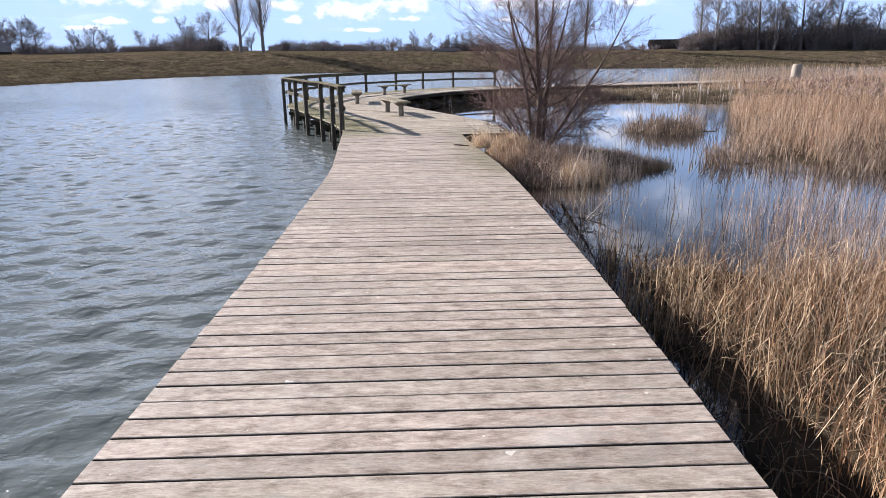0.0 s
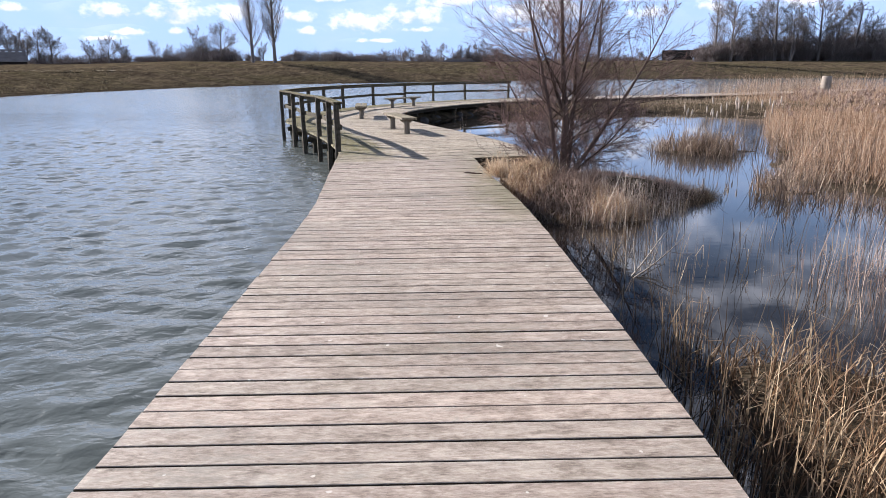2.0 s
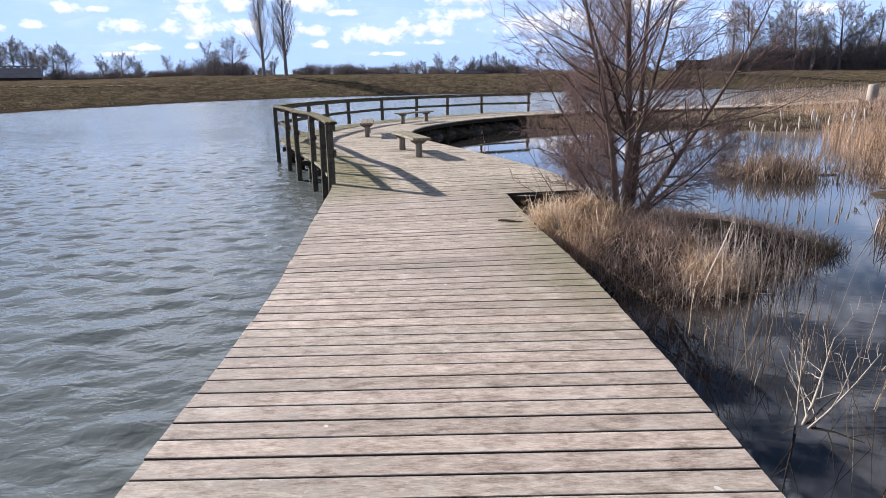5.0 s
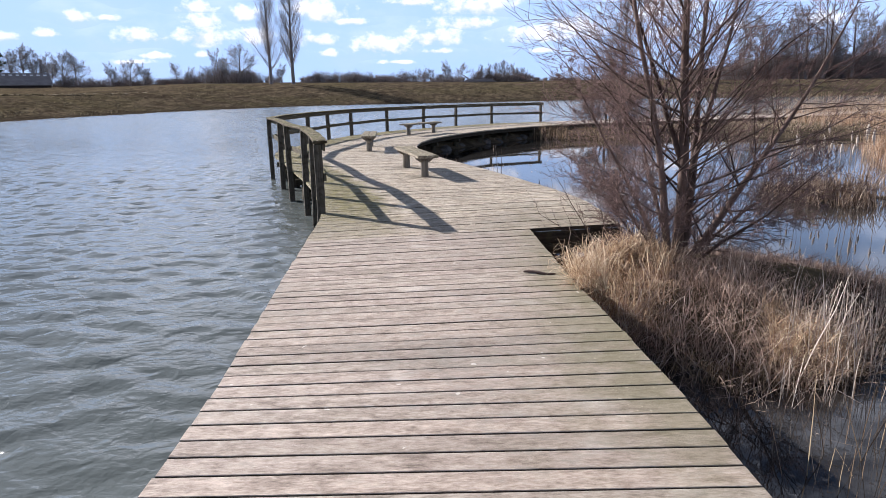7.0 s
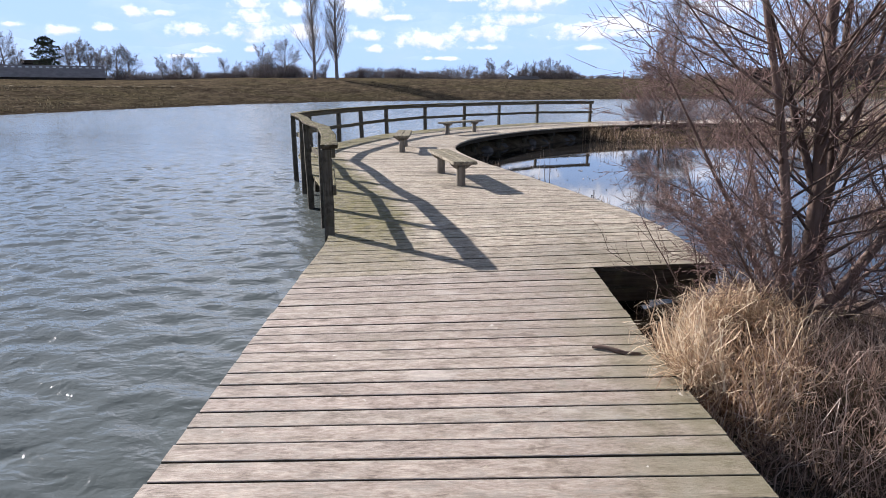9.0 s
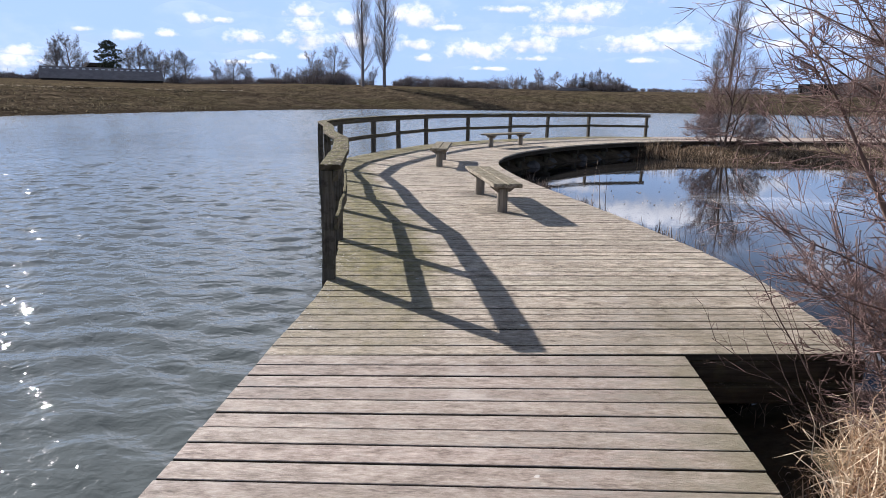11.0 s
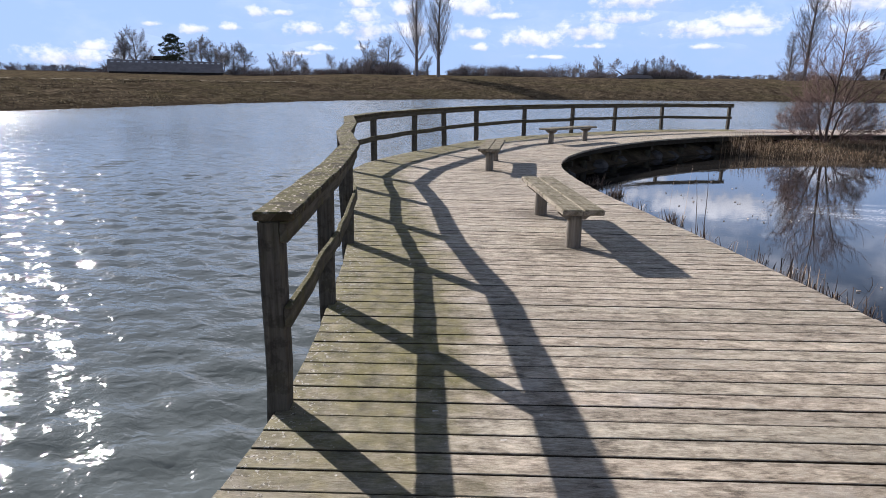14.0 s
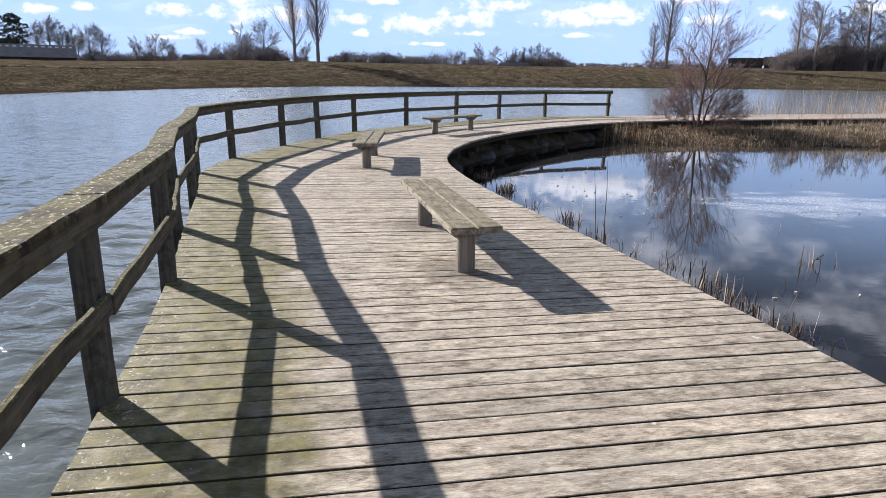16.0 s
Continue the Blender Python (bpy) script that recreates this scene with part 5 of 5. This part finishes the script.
def scrub(name, rows, seed, label):
    """A hedge or wood edge too far to count: many upright twig fans."""
    q = random.Random(seed)
    verts, faces = [], []
    for a0, a1, dist, hgt, n in rows:
        for _ in range(n):
            c = far_place(q.uniform(a0, a1), dist * q.uniform(.97, 1.05))
            h = hgt * q.uniform(.35, 1.1) * (1 + .9 * noise.noise((c.x * .11, c.y * .11, 3.0)))
            paths = []
            for _ in range(11):
                d = Vector((q.gauss(0, .5), q.gauss(0, .5), 1)).normalized()
                p0 = c + Vector((q.gauss(0, h * .1), q.gauss(0, h * .1), 0))
                p1 = p0 + d * h * .55 * q.uniform(.6, 1)
                for _ in range(8 if hgt > 9 else 3):
                    p2 = p1 + (d * .5 + Vector((q.gauss(0, .6), q.gauss(0, .6), q.gauss(.2, .3)))).normalized() * h * .4 * q.uniform(.5, 1)
                    paths.append(([p1, (p1 + p2) / 2 + Vector((0, 0, h * .03)), p2], [.045, .04, .025], 3))
                paths.append(([p0, p1], [.07, .05], 3))
            tube_data(paths, verts, faces)
    return tagged(new(name, mesh_of(name, verts, faces, M_HEDGE)), label, "hedge", kind="stuff")


scrub("far_hedge", [(-15.2, -3.8, 235, 4.8, 200), (-60, -44, 300, 4.5, 160), (-46, -33, 292, 3.6, 120), (-33, -17, 250, 4.2, 300), (-3.6, 6.5, 245, 3.4, 120), (6.5, 13, 320, 2.6, 90), (14, 20, 300, 3.6, 80), (22, 42, 240, 7, 320),
                    (-21.4, -19.8, 172, 6.2, 60), (-23.4, -21.6, 182, 6, 18), (-44, -35, 292, 7, 50), (-34.3, -32, 280, 6, 26), (.6, 5.8, 238, 4.4, 110), (-2.6, -1.2, 232, 6, 16),
                    (23.2, 42, 236, 10, 460), (12.6, 14.4, 204, 5, 18)], 51,
      "long bare hedge on the horizon")

# evergreen beside the barn
erng = random.Random(19)
pine = thing("pine_tree", "dark evergreen pine beside the barn", "tree", "far trees")
pc = Vector((0, 0, 0))
put("trunk", tubes("trunk", [([Vector((0, 0, z)) for z in (-.2, 4, 8, 12)], [.3, .25, .18, .05], 7)], M_FARTREE), pine)
pv, pf = [], []
for _ in range(620):
    z = 4.6 + 9.2 * erng.random()
    f = (z - 4.6) / 9.2
    reach = 5.4 * math.sin(math.pi * (.16 + .80 * f)) ** .8 * (.74 + .26 * math.sin(z * 2.6)) * erng.random() ** .45 + .2
    a = erng.uniform(0, 6.283)
    c = Vector((math.cos(a) * reach, math.sin(a) * reach, z))
    for _ in range(9):
        d = Vector((erng.gauss(0, 1), erng.gauss(0, 1), erng.gauss(.2, .7))).normalized() * erng.uniform(.35, .8)
        s = d.orthogonal().normalized() * .12
        k = len(pv)
        pv += [c - s, c + s, c + d]
        pf.append((k, k + 1, k + 2))
put("crown", mesh_of("crown", pv, pf, M_EVERGREEN), pine)
pine.matrix_world = Matrix.Translation(far_place(-38.6, 268) + Vector((0, 0, -.1))) @ Matrix.Scale(1.08, 4)


def house(name, label, az0, az1, dist, wall_h, roof_h, wall_mat, roof_mat, deep, windows=0):
    a, b = far_place(az0, dist), far_place(az1, dist)
    base = min(a.z, b.z) - .3
    a.z = b.z = base
    ln = (b - a).length
    h = thing(name, label, "building")
    m = along(a, b)
    v = [(0, 0, -1), (ln, 0, -1), (ln, deep, -1), (0, deep, -1), (0, 0, wall_h), (ln, 0, wall_h), (ln, deep, wall_h), (0, deep, wall_h), (0, deep / 2, wall_h + roof_h * .95), (ln, deep / 2, wall_h + roof_h * .95)]
    f = [(0, 1, 5, 4), (2, 3, 7, 6), (1, 2, 6, 9, 5), (3, 0, 4, 8, 7), (3, 2, 1, 0)]
    put("wall", mesh_of("wall", v, f, wall_mat), h, m)
    o, t = .5, .18
    v = []
    for z in (0, t):
        v += [(-o, -o, wall_h - .25 + z), (ln + o, -o, wall_h - .25 + z), (ln + o, deep / 2, wall_h + roof_h + z), (-o, deep / 2, wall_h + roof_h + z), (ln + o, deep + o, wall_h - .25 + z), (-o, deep + o, wall_h - .25 + z)]
    f = [(6, 7, 8, 9), (9, 8, 10, 11), (3, 2, 1, 0), (5, 4, 2, 3), (0, 1, 7, 6), (4, 5, 11, 10), (1, 2, 8, 7), (2, 4, 10, 8), (3, 0, 6, 9), (5, 3, 9, 11)]
    put("roof", mesh_of("roof", v, f, roof_mat), h, m)
    for k in range(windows):
        x = ln * (k + .5) / windows
        w = ln / windows * .5
        put("roof_light", box_mesh("roof_light", w, .75, .06, M_WHITE, .01), h, m @ Matrix.Translation((x - w / 2, deep * .40, wall_h + roof_h * .80 + .20)) @ Matrix.Rotation(math.atan2(roof_h, deep / 2), 4, "X"))
    return h


house("barn", "long low grey barn with a row of roof lights", -43.4, -34.8, 258, 1.5, 3.9, M_BARN, M_ROOF, 12, 19)
house("shed", "dark shed roof behind the barn", -40.25, -38.4, 285, 6.3, 1.2, M_BARN, M_THATCH, 9)
house("cottage", "low cottage with a brown roof", -30.2, -28.9, 255, .4, 1.6, M_BARN, M_TILE, 8)
house("cottage", "low cottage with a red roof", -26.9, -25.2, 250, .3, 1.5, M_BARN, M_BRICKRED, 8)
house("farmhouse", "dark thatched farmhouse behind the bank", 19.0, 21.5, 420, 2.2, 4.2, M_BARN, M_THATCH, 11)
house("farmhouse", "dark farmhouse gable beside the wood", 21.6, 22.4, 418, 2.6, 4.4, M_BARN, M_TILE, 8)


def cattail():
    c = thing("cattail", "dead cattail with a pale fluffy seed head", "cattail", "cattails in the pond")
    put("stem", tubes("stem", [([Vector((0, 0, -.3)), Vector((.01, 0, .4)), Vector((.03, .01, .98))], [.006, .005, .003], 5)], M_REED), c)
    put("seed_head", tubes("seed_head", [([Vector((.030 + .004 * i, .01, .86 + .035 * i)) for i in range(6)], [.005, .014, .018, .017, .013, .005], 8)], M_PALEREED), c)
    return c


ck = random.Random(33)
one = cattail()
one.matrix_world = Matrix.Translation((8.7, 4.4, WATER))
for _ in range(23):
    m = Matrix.Translation((ck.uniform(8.6, 12.6), ck.uniform(3.4, 6.4), WATER)) @ Matrix.Rotation(ck.uniform(0, 6), 4, "Z") @ Matrix.Rotation(ck.uniform(0, .16), 4, "X") @ Matrix.Scale(ck.uniform(1.15, 1.5), 4)
    copy_thing(one, m)


def picnic_table():
    t = thing("picnic_table", "grey timber picnic table with fixed benches on the lawn", "table", "picnic tables")
    for y in (-.3, -.1, .1, .3):
        put("table_plank", box_mesh("table_plank", 1.8, .18, .05, M_POST), t, Matrix.Translation((-.9, y, .74)))
    for y in (-.75, .75):
        put("bench_plank", box_mesh("bench_plank", 1.8, .26, .05, M_POST), t, Matrix.Translation((-.9, y, .44)))
    for x in (-.6, .6):
        put("cross_bar", box_mesh("cross_bar", 1.7, .08, .1, M_POST), t, along((x, -.85, .38), (x, .85, .38)))
        for y in (-1, 1):
            put("leg", box_mesh("leg", .84, .09, .09, M_POST), t, along((x, y * .62, -.05), (x, y * .22, .7)))
    return t


table = picnic_table()
table.matrix_world = Matrix.Translation(far_place(25.9, 186) + Vector((0, 0, .2)))
for a, dist in ((23.8, 184), (24.6, 190)):
    copy_thing(table, Matrix.Translation(far_place(a, dist) + Vector((0, 0, .2))) @ Matrix.Rotation(a, 4, "Z"))
fence_post = tagged(new("fence_post", box_mesh("fence_post", 1.3, .14, .14, M_POST, .02)), "weathered fence post on the far lawn", "post", "fence posts")
fence_post.matrix_world = Matrix.Translation(far_place(27.2, 188)) @ Matrix.Rotation(radians(-90), 4, "Y")
for k in range(9):
    copy_thing(fence_post, Matrix.Translation(far_place(28.0 + .8 * k, 188)) @ Matrix.Rotation(radians(-90), 4, "Y"))
# pile of felled trunks on the bank
pile_rng = random.Random(3)
felled = thing("log_pile", "dark pile of felled trunks on the bank", "logs")
for k in range(7):
    put("log", tubes("log", [([Vector((-4 + pile_rng.uniform(-.8, .8), .4 * k - 1.2, .3 + .25 * (k % 3))), Vector((4 + pile_rng.uniform(-1.5, 1.0), .4 * k - 1.2, .35 + .25 * (k % 3)))], [.28, .2], 8)], M_FARTREE), felled)
put("log", tubes("log", [([Vector((-3, 0, .8)), Vector((-4.5, 0, 2.0)), Vector((-5.4, 0, 2.4))], [.2, .16, .08], 6)], M_FARTREE), felled)
felled.matrix_world = Matrix.Translation(far_place(1.2, 178))

# ---- planks, last ----
jv, jf = lay(NARROW, M_DECK, lambda x, y: y > -13.6)
rest_v, rest_f = lay(WIDE, M_DECK_MOSS, lambda x, y: x < 6.0)
k = len(jv)
all_v, all_f = jv + rest_v, jf + [tuple(k + q for q in f) for f in rest_f]
tagged(put("far_planks", mesh_of("far_planks", all_v, all_f, M_DECK), boardwalk), kind="stuff")
